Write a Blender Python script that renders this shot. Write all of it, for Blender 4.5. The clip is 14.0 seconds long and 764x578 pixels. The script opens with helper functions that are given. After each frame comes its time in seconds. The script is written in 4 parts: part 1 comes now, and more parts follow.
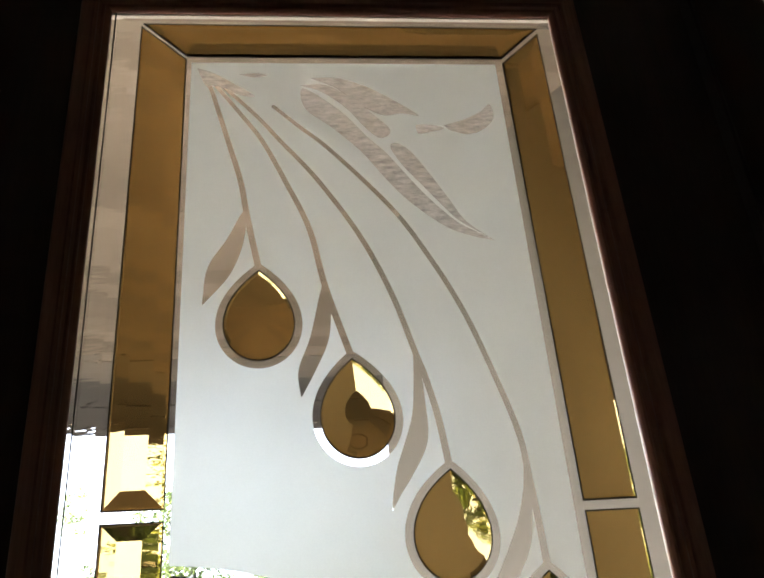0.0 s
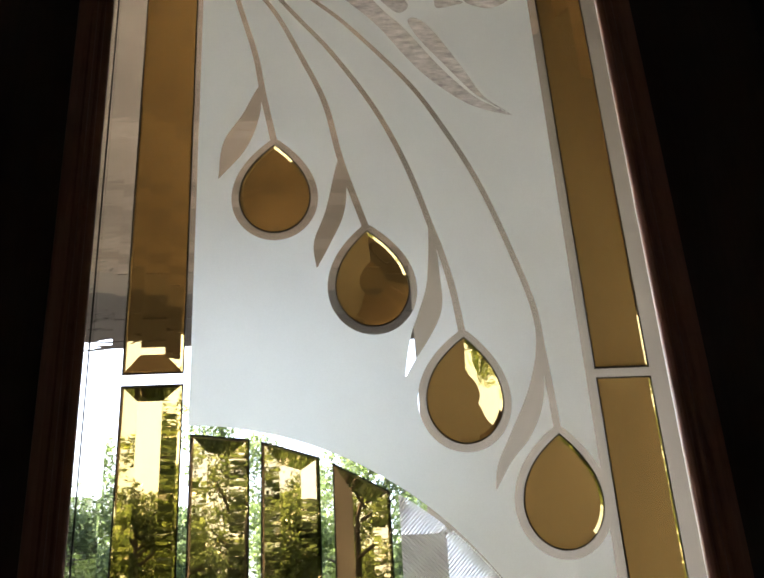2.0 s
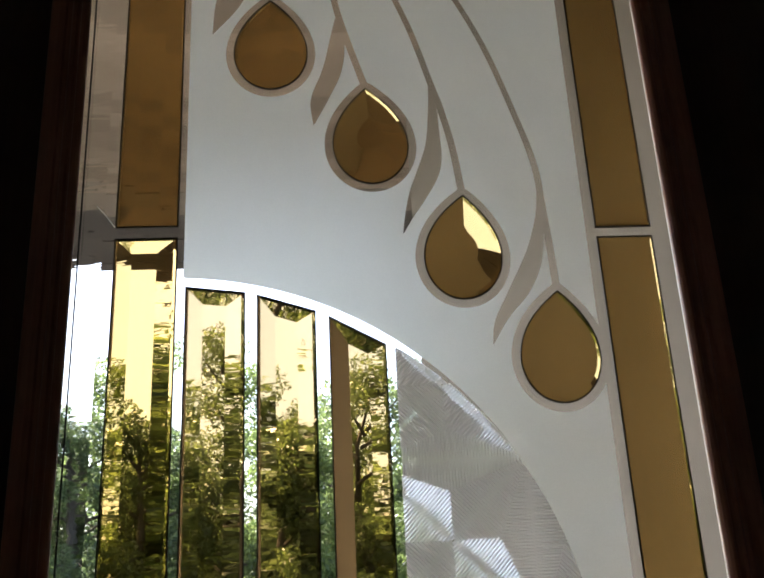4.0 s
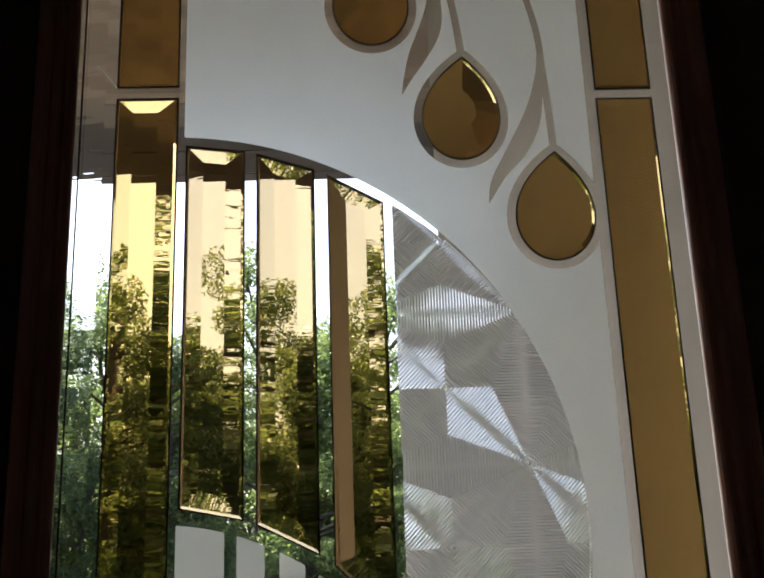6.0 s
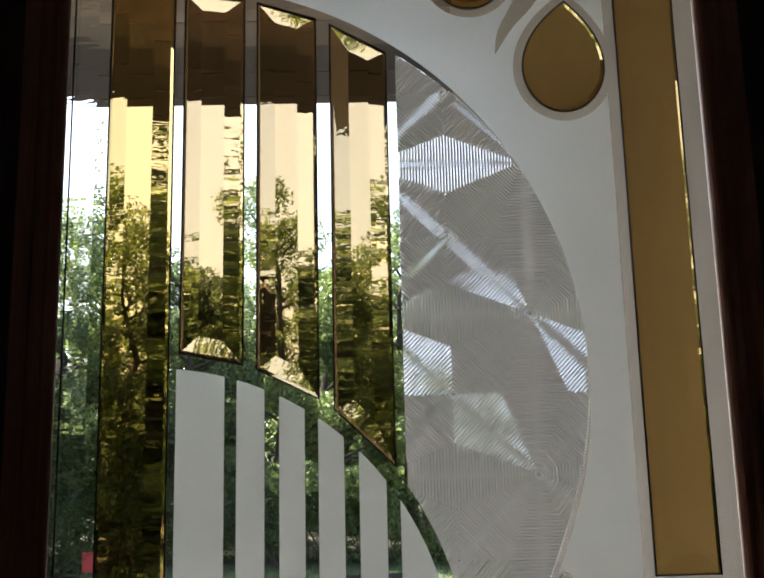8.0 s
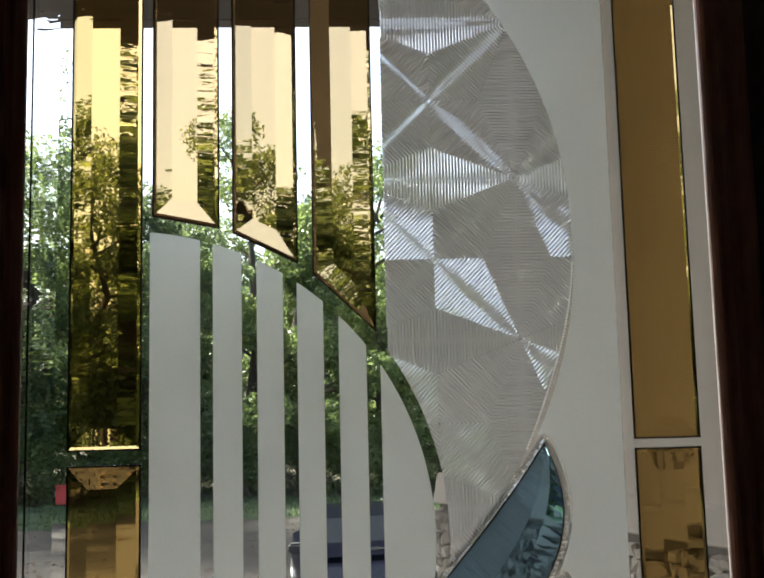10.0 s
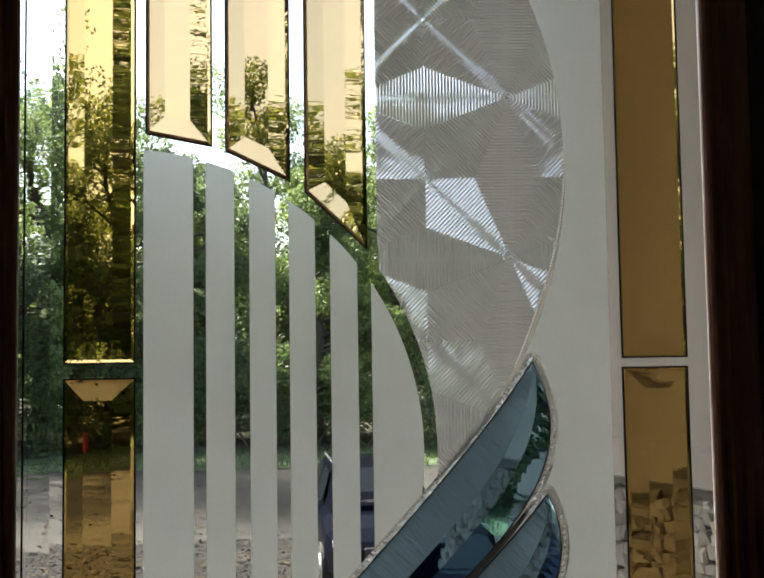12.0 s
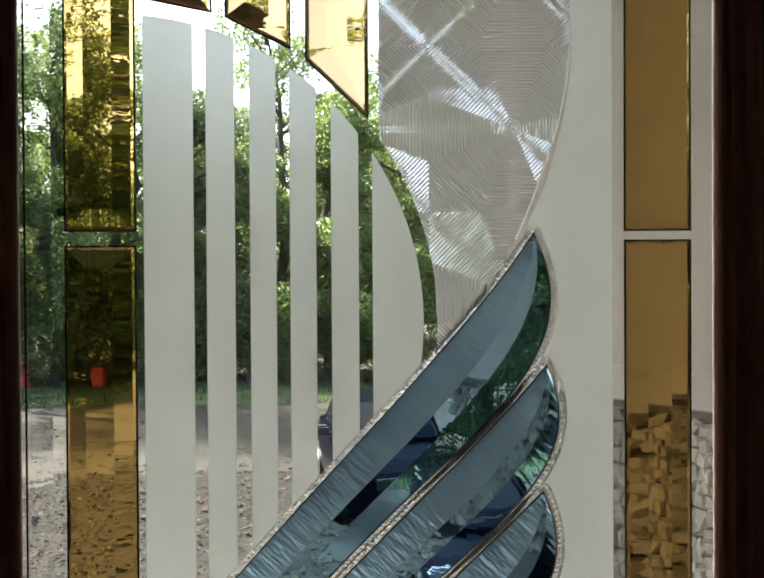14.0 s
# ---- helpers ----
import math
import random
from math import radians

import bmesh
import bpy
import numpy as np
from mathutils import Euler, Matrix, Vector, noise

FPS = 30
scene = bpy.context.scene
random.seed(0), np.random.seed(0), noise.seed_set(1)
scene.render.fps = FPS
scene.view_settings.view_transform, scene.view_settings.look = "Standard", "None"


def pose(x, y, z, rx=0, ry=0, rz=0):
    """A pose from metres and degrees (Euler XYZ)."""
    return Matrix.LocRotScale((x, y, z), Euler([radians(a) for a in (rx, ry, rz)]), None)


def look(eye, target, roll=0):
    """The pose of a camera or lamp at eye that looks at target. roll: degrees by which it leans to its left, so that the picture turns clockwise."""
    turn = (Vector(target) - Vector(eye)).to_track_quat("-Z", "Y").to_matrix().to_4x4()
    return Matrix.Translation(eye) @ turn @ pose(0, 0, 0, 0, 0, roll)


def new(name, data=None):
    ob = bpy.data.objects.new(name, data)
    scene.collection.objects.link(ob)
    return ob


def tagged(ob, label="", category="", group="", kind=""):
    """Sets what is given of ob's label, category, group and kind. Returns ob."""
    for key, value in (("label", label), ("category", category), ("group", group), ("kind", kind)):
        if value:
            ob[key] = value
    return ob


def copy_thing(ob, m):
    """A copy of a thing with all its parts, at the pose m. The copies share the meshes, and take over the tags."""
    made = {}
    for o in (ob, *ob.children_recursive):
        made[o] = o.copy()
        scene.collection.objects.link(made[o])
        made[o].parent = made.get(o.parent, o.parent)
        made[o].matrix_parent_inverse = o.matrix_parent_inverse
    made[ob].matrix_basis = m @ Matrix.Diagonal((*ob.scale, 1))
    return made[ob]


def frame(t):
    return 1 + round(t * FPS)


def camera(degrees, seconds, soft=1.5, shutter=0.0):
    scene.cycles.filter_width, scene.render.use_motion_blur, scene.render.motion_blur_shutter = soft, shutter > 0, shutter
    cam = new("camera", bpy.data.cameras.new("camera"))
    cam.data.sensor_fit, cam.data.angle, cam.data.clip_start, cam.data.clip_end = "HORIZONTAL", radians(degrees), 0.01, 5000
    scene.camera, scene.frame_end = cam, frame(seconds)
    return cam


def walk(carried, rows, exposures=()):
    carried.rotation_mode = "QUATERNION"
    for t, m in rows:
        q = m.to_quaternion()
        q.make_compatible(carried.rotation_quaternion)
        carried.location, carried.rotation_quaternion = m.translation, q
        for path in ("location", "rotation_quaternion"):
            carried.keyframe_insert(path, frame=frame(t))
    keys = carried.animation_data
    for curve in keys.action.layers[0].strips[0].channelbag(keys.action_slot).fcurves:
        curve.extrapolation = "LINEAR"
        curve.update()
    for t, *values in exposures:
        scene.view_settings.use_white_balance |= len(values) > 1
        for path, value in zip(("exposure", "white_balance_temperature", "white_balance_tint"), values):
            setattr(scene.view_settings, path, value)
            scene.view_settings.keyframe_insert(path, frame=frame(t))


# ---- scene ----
# camera: seconds, x, y, z, then pitch, lean and yaw in degrees
cam = camera(47.0, 14.0, soft=1.9)
ROWS = [
    (0, -0.0792, -0.8102, 1.3486, 29.07, -4.67, -7.10),
    (0.5, -0.0730, -0.8259, 1.3405, 28.48, -4.47, -6.15),
    (1, -0.0755, -0.8140, 1.3322, 27.15, -4.34, -5.97),
    (1.5, -0.0704, -0.7971, 1.3149, 25.20, -3.89, -5.45),
    (2, -0.0643, -0.7931, 1.3028, 24.01, -3.45, -4.42),
    (2.5, -0.0591, -0.7874, 1.2873, 23.08, -3.35, -4.29),
    (3, -0.0664, -0.7740, 1.2750, 21.87, -3.29, -4.63),
    (5.5, -0.0445, -0.7469, 1.1896, 16.07, -2.13, -2.55),
    (6, -0.0399, -0.7534, 1.1810, 14.56, -2.09, -2.20),
    (6.5, -0.0428, -0.7528, 1.1657, 13.17, -2.21, -2.11),
    (7, -0.0286, -0.7364, 1.1412, 11.83, -1.67, -1.05),
    (7.5, -0.0122, -0.7340, 1.1283, 10.85, -1.88, -0.07),
    (8, -0.0256, -0.7307, 1.1107, 10.37, -1.38, -0.77),
    (10.5, -0.0332, -0.7031, 1.0469, 5.15, -1.42, -2.58),
    (11, -0.0292, -0.7105, 1.0416, 4.37, -1.51, -2.46),
    (11.5, -0.0257, -0.7100, 1.0322, 3.98, -1.34, -2.53),
    (12, -0.0147, -0.7098, 1.0234, 3.34, -0.87, -1.50),
    (12.5, -0.0009, -0.7091, 1.0121, 2.85, -0.92, -0.08),
    (13, 0.0026, -0.7055, 0.9955, 1.60, -0.49, -0.07),
    (13.5, 0.0007, -0.7049, 0.9848, 0.30, -0.64, -0.35),
    (14, -0.0037, -0.7057, 0.9677, -0.57, -0.35, -0.50),
]
walk(cam, [(t, pose(x, y, z, 90 + p, 0, w) @ pose(0, 0, 0, 0, 0, r)) for t, x, y, z, p, r, w in ROWS],
     exposures=[(0, 3.85, 6950, 13), (3, 3.4, 6800, 13), (5.5, 2.88, 6700, 13), (8, 2.80, 6700, 12), (11, 2.75, 6750, 9), (12.5, 2.75, 6800, 9), (14, 3.15, 6900, 8)])

# ---- light: bright hazy sky, sun over the woods in front of the porch ----
SUN_EL, SUN_AZ = radians(55), radians(-60)          # azimuth from +y towards +x
world = bpy.data.worlds.new("sky")
scene.world = world
world.use_nodes = True
wn = world.node_tree.nodes
sky = wn.new("ShaderNodeTexSky")
sky.sky_type = 'NISHITA'
sky.sun_disc = False
sky.sun_elevation = SUN_EL
sky.sun_rotation = SUN_AZ
sky.air_density, sky.dust_density, sky.ozone_density = 1.0, 4.5, 1.0
wn["Background"].inputs["Strength"].default_value = 0.10
world.node_tree.links.new(sky.outputs["Color"], wn["Background"].inputs["Color"])
sun = new("sun", bpy.data.lights.new("sun", 'SUN'))
sun.data.energy, sun.data.angle, sun.data.color = 4.4, radians(2.5), (1.0, 0.96, 0.89)
d = Vector((math.sin(SUN_AZ) * math.cos(SUN_EL), math.cos(SUN_AZ) * math.cos(SUN_EL), math.sin(SUN_EL)))
sun.matrix_world = look(d * 50, (0, 0, 0))


# ---- materials ----
class Mat:
    """A node material under construction."""
    def __init__(self, name):
        self.m = bpy.data.materials.new(name)
        self.m.use_nodes = True
        self.n, self.l = self.m.node_tree.nodes, self.m.node_tree.links
        self.b = self.n["Principled BSDF"]
        self.out = self.n["Material Output"]

    def add(self, kind, **values):
        node = self.n.new(kind)
        for key, value in values.items():
            node.inputs[key.replace("_", " ")].default_value = value
        return node

    def link(self, a, b):
        self.l.new(a, b)


def surface(name, dark, light, scale=8.0, rough=0.7, metal=0.0, bump=0.2, fine=None, stretch=(1, 1, 1), spread=0.0, depth=0.01, island=False, spec=0.5):
    """Two tones mixed by coarse and fine noise, with relief; spread: brightness change from object to object."""
    k = Mat(name)
    tex = k.add("ShaderNodeTexCoord")
    mapping = k.add("ShaderNodeMapping")
    mapping.inputs["Scale"].default_value = stretch
    k.link(tex.outputs["Object"], mapping.inputs["Vector"])
    coarse = k.add("ShaderNodeTexNoise", Scale=scale, Detail=4.0, Roughness=0.6)
    small = k.add("ShaderNodeTexNoise", Scale=fine or scale * 9, Detail=3.0, Roughness=0.6)
    for t in (coarse, small):
        k.link(mapping.outputs["Vector"], t.inputs["Vector"])
    mix = k.add("ShaderNodeMath")
    mix.operation = 'MULTIPLY_ADD'
    mix.inputs[1].default_value = 0.55
    half = k.add("ShaderNodeMath")
    half.operation = 'MULTIPLY'
    half.inputs[1].default_value = 0.45
    k.link(small.outputs["Fac"], half.inputs[0])
    k.link(coarse.outputs["Fac"], mix.inputs[0])
    k.link(half.outputs[0], mix.inputs[2])
    ramp = k.add("ShaderNodeValToRGB")
    ramp.color_ramp.elements[0].position, ramp.color_ramp.elements[1].position = 0.32, 0.68
    ramp.color_ramp.elements[0].color, ramp.color_ramp.elements[1].color = (*dark, 1), (*light, 1)
    k.link(mix.outputs[0], ramp.inputs["Fac"])
    colour = ramp.outputs["Color"]
    if spread:
        info = k.add("ShaderNodeNewGeometry" if island else "ShaderNodeObjectInfo")
        rng = k.add("ShaderNodeMapRange")
        rng.inputs["To Min"].default_value, rng.inputs["To Max"].default_value = 1 - spread, 1 + spread
        k.link(info.outputs["Random Per Island" if island else "Random"], rng.inputs["Value"])
        hsv = k.add("ShaderNodeHueSaturation")
        k.link(rng.outputs["Result"], hsv.inputs["Value"])
        k.link(colour, hsv.inputs["Color"])
        colour = hsv.outputs["Color"]
    k.link(colour, k.b.inputs["Base Color"])
    k.b.inputs["Roughness"].default_value, k.b.inputs["Metallic"].default_value = rough, metal
    k.b.inputs["Specular IOR Level"].default_value = spec
    if bump:
        bp = k.add("ShaderNodeBump", Strength=bump, Distance=depth)
        k.link(mix.outputs[0], bp.inputs["Height"])
        k.link(bp.outputs["Normal"], k.b.inputs["Normal"])
    return k.m


def glass(name, tint, rough=0.0, wave=0.0, wave_scale=60.0, stretch=(1, 1, 1), haze=0.0, turn=0.0, scatter=0.8):
    """Clear or coloured glass; wave: relief of the rolled or chipped face."""
    k = Mat(name)
    g = k.add("ShaderNodeBsdfGlass", Color=(*tint, 1), Roughness=rough, IOR=1.5)
    if wave:
        tex = k.add("ShaderNodeTexCoord")
        mapping = k.add("ShaderNodeMapping")
        mapping.vector_type = 'TEXTURE'
        mapping.inputs["Scale"].default_value = stretch
        mapping.inputs["Rotation"].default_value = (0, radians(turn), 0)
        n = k.add("ShaderNodeTexNoise", Scale=wave_scale, Detail=2.0, Roughness=0.5)
        bp = k.add("ShaderNodeBump", Strength=wave, Distance=0.002)
        k.link(tex.outputs["Object"], mapping.inputs["Vector"])
        k.link(mapping.outputs["Vector"], n.inputs["Vector"])
        k.link(n.outputs["Fac"], bp.inputs["Height"])
        k.link(bp.outputs["Normal"], g.inputs["Normal"])
    last = g.outputs[0]
    if haze:
        tr = k.add("ShaderNodeBsdfTranslucent", Color=(*[c * scatter for c in tint], 1))
        if wave:
            k.link(bp.outputs["Normal"], tr.inputs["Normal"])
        mix = k.add("ShaderNodeMixShader", Fac=haze)
        k.link(last, mix.inputs[1])
        k.link(tr.outputs[0], mix.inputs[2])
        last = mix.outputs[0]
    k.link(last, k.out.inputs["Surface"])
    return k.m


def etched(name):
    """Sandblasted glass face: scatters daylight widely, with a soft forward lobe and a fine speckle."""
    k = Mat(name)
    tex = k.add("ShaderNodeTexCoord")
    n = k.add("ShaderNodeTexNoise", Scale=900.0, Detail=2.0)
    c = k.add("ShaderNodeTexNoise", Scale=14.0, Detail=3.0)
    k.link(tex.outputs["Object"], n.inputs["Vector"])
    k.link(tex.outputs["Object"], c.inputs["Vector"])
    both = k.add("ShaderNodeMath")
    k.link(n.outputs["Fac"], both.inputs[0])
    k.link(c.outputs["Fac"], both.inputs[1])
    ramp = k.add("ShaderNodeMapRange", From_Min=0.6, From_Max=1.4, To_Min=0.90, To_Max=0.97)
    k.link(both.outputs[0], ramp.inputs["Value"])
    tr = k.add("ShaderNodeBsdfTranslucent")
    rf = k.add("ShaderNodeBsdfRefraction", Roughness=1.0, IOR=1.25)
    hue = k.add("ShaderNodeCombineColor")
    red = k.add("ShaderNodeMath")
    red.operation = 'MULTIPLY'
    red.inputs[1].default_value = 0.972
    k.link(ramp.outputs["Result"], red.inputs[0])
    k.link(red.outputs[0], hue.inputs[0])
    k.link(ramp.outputs["Result"], hue.inputs[1])
    blue = k.add("ShaderNodeMath")
    blue.operation = 'MULTIPLY'
    blue.inputs[1].default_value = 0.965
    k.link(ramp.outputs["Result"], blue.inputs[0])
    k.link(blue.outputs[0], hue.inputs[2])
    for s in (tr, rf):
        k.link(hue.outputs[0], s.inputs["Color"])
    mix = k.add("ShaderNodeMixShader", Fac=0.24)
    k.link(tr.outputs[0], mix.inputs[1])
    k.link(rf.outputs[0], mix.inputs[2])
    k.link(mix.outputs[0], k.out.inputs["Surface"])
    return k.m


def half_etched(name):
    """Lightly blasted glass: mostly see-through, with scratchy frosting."""
    k = Mat(name)
    tex = k.add("ShaderNodeTexCoord")
    mapping = k.add("ShaderNodeMapping")
    mapping.inputs["Rotation"].default_value = (0, radians(40), 0)
    mapping.inputs["Scale"].default_value = (1.0, 1.0, 3.5)
    n = k.add("ShaderNodeTexNoise", Scale=55.0, Detail=5.0, Roughness=0.7)
    k.link(tex.outputs["Object"], mapping.inputs["Vector"])
    k.link(mapping.outputs["Vector"], n.inputs["Vector"])
    rng = k.add("ShaderNodeMapRange", From_Min=0.35, From_Max=0.65, To_Min=0.28, To_Max=0.72)
    k.link(n.outputs["Fac"], rng.inputs["Value"])
    clear = k.add("ShaderNodeBsdfTransparent", Color=(0.97, 0.97, 0.96, 1))
    tr = k.add("ShaderNodeBsdfTranslucent", Color=(0.94, 0.90, 0.86, 1))
    mix = k.add("ShaderNodeMixShader")
    k.link(rng.outputs["Result"], mix.inputs[0])
    k.link(clear.outputs[0], mix.inputs[1])
    k.link(tr.outputs[0], mix.inputs[2])
    k.link(mix.outputs[0], k.out.inputs["Surface"])
    return k.m


def leafy(name, dark, light):
    """Leaves that let some light through; tone changes from leaf to leaf."""
    k = Mat(name)
    geo = k.add("ShaderNodeNewGeometry")
    ramp = k.add("ShaderNodeValToRGB")
    ramp.color_ramp.elements[0].color, ramp.color_ramp.elements[1].color = (*dark, 1), (*light, 1)
    k.link(geo.outputs["Random Per Island"], ramp.inputs["Fac"])
    k.link(ramp.outputs["Color"], k.b.inputs["Base Color"])
    k.b.inputs["Roughness"].default_value = 0.38
    tr = k.add("ShaderNodeBsdfTranslucent")
    k.link(ramp.outputs["Color"], tr.inputs["Color"])
    mix = k.add("ShaderNodeMixShader", Fac=0.55)
    k.link(k.b.outputs[0], mix.inputs[1])
    k.link(tr.outputs[0], mix.inputs[2])
    k.link(mix.outputs[0], k.out.inputs["Surface"])
    return k.m


M_CLEAR = glass("clear_glass", (0.97, 0.985, 0.975))
M_CLEAR_WAVE = glass("clear_bevel_glass", (0.97, 0.985, 0.975), wave=0.10, wave_scale=60, stretch=(3.0, 1, 0.6))
M_CUT = glass("clear_cut_glass", (0.86, 0.86, 0.84), rough=0.03, wave=1.0, wave_scale=150, stretch=(0.6, 1.0, 1.9), turn=-60, haze=0.06)
M_CUT.node_tree.nodes["Bump"].inputs["Distance"].default_value = 0.003
M_AMBER_WAVE = glass("amber_bevel_glass", (0.765, 0.626, 0.385), wave=0.035, wave_scale=70, stretch=(3.0, 1, 0.6))
M_AMBER_PALE_WAVE = glass("pale_amber_bevel_glass", (0.728, 0.605, 0.43), wave=0.035, wave_scale=70, stretch=(3.0, 1, 0.6))
M_AMBER = glass("amber_glass", (0.765, 0.626, 0.385))
M_AMBER_PALE = glass("pale_amber_glass", (0.728, 0.605, 0.43))
M_BLUE = glass("blue_glass", (0.55, 0.715, 0.82), wave=0.02, wave_scale=60)
M_RIPPLE = glass("rippled_blue_glass", (0.60, 0.775, 0.885), rough=0.04, wave=1.0, wave_scale=95, stretch=(0.5, 1.0, 2.4), turn=-48, haze=0.38, scatter=1.0)
M_STAR = glass("star_glass", (0.96, 0.965, 0.955), rough=0.05, haze=0.41, scatter=1.0)
M_ETCH = etched("etched_glass")
M_HALF = half_etched("half_etched_glass")
M_FRAME = surface("dark_walnut", (0.26, 0.105, 0.075), (0.42, 0.18, 0.13), 6, 0.34, bump=0.15, stretch=(9, 9, 0.8), depth=0.002)
M_DOOR = surface("dark_door_paint", (0.03, 0.015, 0.012), (0.056, 0.028, 0.022), 5, 0.4, bump=0.15, stretch=(8, 8, 0.6), depth=0.002)
M_ROOM = surface("room_plaster", (0.74, 0.70, 0.65), (0.82, 0.78, 0.73), 3, 0.85, bump=0.1)
M_FLOOR = surface("room_floor_wood", (0.30, 0.20, 0.13), (0.46, 0.33, 0.22), 4, 0.5, bump=0.1, stretch=(1, 8, 1))
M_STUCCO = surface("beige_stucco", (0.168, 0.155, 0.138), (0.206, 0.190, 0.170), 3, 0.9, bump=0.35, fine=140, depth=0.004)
M_PLANK = surface("weathered_ceiling_board", (0.20, 0.162, 0.128), (0.31, 0.252, 0.204), 2.2, 0.75, bump=0.05, stretch=(0.9, 4, 4), spread=0.22, island=True)
M_EDGE = surface("pale_edge_board", (0.20, 0.172, 0.145), (0.28, 0.245, 0.21), 2.5, 0.75, bump=0.1, stretch=(0.9, 4, 4))
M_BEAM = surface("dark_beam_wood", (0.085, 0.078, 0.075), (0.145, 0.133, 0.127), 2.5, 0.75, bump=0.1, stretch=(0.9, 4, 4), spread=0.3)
M_SEAL = surface("black_edge_seal", (0.010, 0.009, 0.007), (0.022, 0.019, 0.015), 60, 0.45, bump=0)
M_SPACER = surface("spacer_metal", (0.62, 0.58, 0.55), (0.72, 0.68, 0.64), 20, 0.5, bump=0)
M_STONE = surface("veneer_stone", (0.115, 0.106, 0.092), (0.235, 0.218, 0.193), 9, 0.85, bump=0.6, spread=0.3, depth=0.02)
M_MORTAR = surface("mortar", (0.045, 0.04, 0.034), (0.085, 0.076, 0.066), 20, 0.95, bump=0.4)
M_CONC = surface("porch_concrete", (0.50, 0.48, 0.45), (0.60, 0.58, 0.545), 4, 0.85, bump=0.3)
M_ASPHALT = surface("grey_drive", (0.020, 0.019, 0.017), (0.040, 0.038, 0.033), 0.9, 0.9, bump=0.4, fine=40, spec=0.15)
M_GRAVEL = surface("leafy_gravel", (0.006, 0.005, 0.005), (0.026, 0.025, 0.022), 5, 0.95, bump=1.0, fine=26, depth=0.05, spec=0.1)
M_PEBBLE = surface("loose_stones", (0.011, 0.010, 0.009), (0.044, 0.041, 0.037), 9, 0.95, bump=0, spread=0.4, island=True, spec=0.1)
M_LITTER = surface("dead_leaves", (0.022, 0.016, 0.011), (0.062, 0.047, 0.034), 12, 0.95, bump=0, spread=0.4, island=True, spec=0.03)
M_BLADE = leafy("grass_blades", (0.030, 0.056, 0.015), (0.104, 0.156, 0.046))
M_GRASS = surface("grass", (0.022, 0.038, 0.013), (0.062, 0.09, 0.032), 3, 0.9, bump=1.0, fine=70, depth=0.05)
M_SOIL = surface("wood_floor_soil", (0.02, 0.022, 0.012), (0.06, 0.05, 0.03), 1.5, 0.95, bump=0.8, depth=0.1)
M_BARK = surface("bark", (0.035, 0.026, 0.02), (0.10, 0.08, 0.06), 8, 0.9, bump=0.8, stretch=(4, 4, 0.7), depth=0.03)
M_LEAF = leafy("leaf_green", (0.041, 0.073, 0.023), (0.226, 0.294, 0.097))
M_LEAF2 = leafy("leaf_dark_green", (0.031, 0.054, 0.025), (0.178, 0.238, 0.100))
M_RED = surface("red_plastic", (0.42, 0.03, 0.025), (0.5, 0.05, 0.04), 6, 0.5, bump=0.05)
M_CARPAINT = surface("dark_blue_paint", (0.002, 0.0025, 0.0045), (0.003, 0.0035, 0.0065), 3, 0.12, bump=0, spec=0.10)
M_CARGLASS = surface("tinted_car_glass", (0.006, 0.008, 0.01), (0.01, 0.012, 0.014), 3, 0.03, bump=0, spec=0.25)
for m in (M_CARPAINT, M_CARGLASS):
    m.node_tree.nodes["Principled BSDF"].inputs["IOR"].default_value = 1.14
M_CHROME = surface("bright_metal", (0.6, 0.6, 0.6), (0.7, 0.7, 0.7), 10, 0.25, metal=1.0, bump=0)
M_RUBBER = surface("tyre_rubber", (0.012, 0.012, 0.012), (0.025, 0.025, 0.025), 10, 0.8, bump=0.2)
M_LAMP = surface("lamp_lens", (0.16, 0.16, 0.17), (0.24, 0.24, 0.25), 10, 0.25, bump=0)


# ---- builders ----
def mesh_object(name, verts, faces, material, parent=None, label="", smooth=False):
    me = bpy.data.meshes.new(name)
    me.from_pydata([tuple(v) for v in verts], [], [tuple(f) for f in faces])
    me.materials.append(material)
    me.validate()
    me.update()
    if smooth:
        me.polygons.foreach_set("use_smooth", [True] * len(me.polygons))
    ob = new(name, me)
    ob.parent = parent
    if label:
        ob["label"] = label
    return ob


def part(name, bm, material, parent=None, label="", smooth=False):
    bmesh.ops.recalc_face_normals(bm, faces=bm.faces)
    me = bpy.data.meshes.new(name)
    bm.to_mesh(me)
    bm.free()
    me.materials.append(material)
    if smooth:
        me.polygons.foreach_set("use_smooth", [True] * len(me.polygons))
    ob = new(name, me)
    ob.parent = parent
    if label:
        ob["label"] = label
    return ob


def box(bm, lo, hi, bevel=0.0):
    lo, hi = Vector(lo), Vector(hi)
    res = bmesh.ops.create_cube(bm, size=1.0, matrix=Matrix.Translation((lo + hi) / 2) @ Matrix.Diagonal((*(hi - lo), 1)))
    if bevel:
        edges = list({e for v in res["verts"] for e in v.link_edges})
        bmesh.ops.bevel(bm, geom=edges, offset=bevel, segments=2, affect='EDGES')


def box_part(name, lo, hi, material, parent=None, label="", bevel=0.0):
    bm = bmesh.new()
    box(bm, lo, hi, bevel)
    return part(name, bm, material, parent, label)


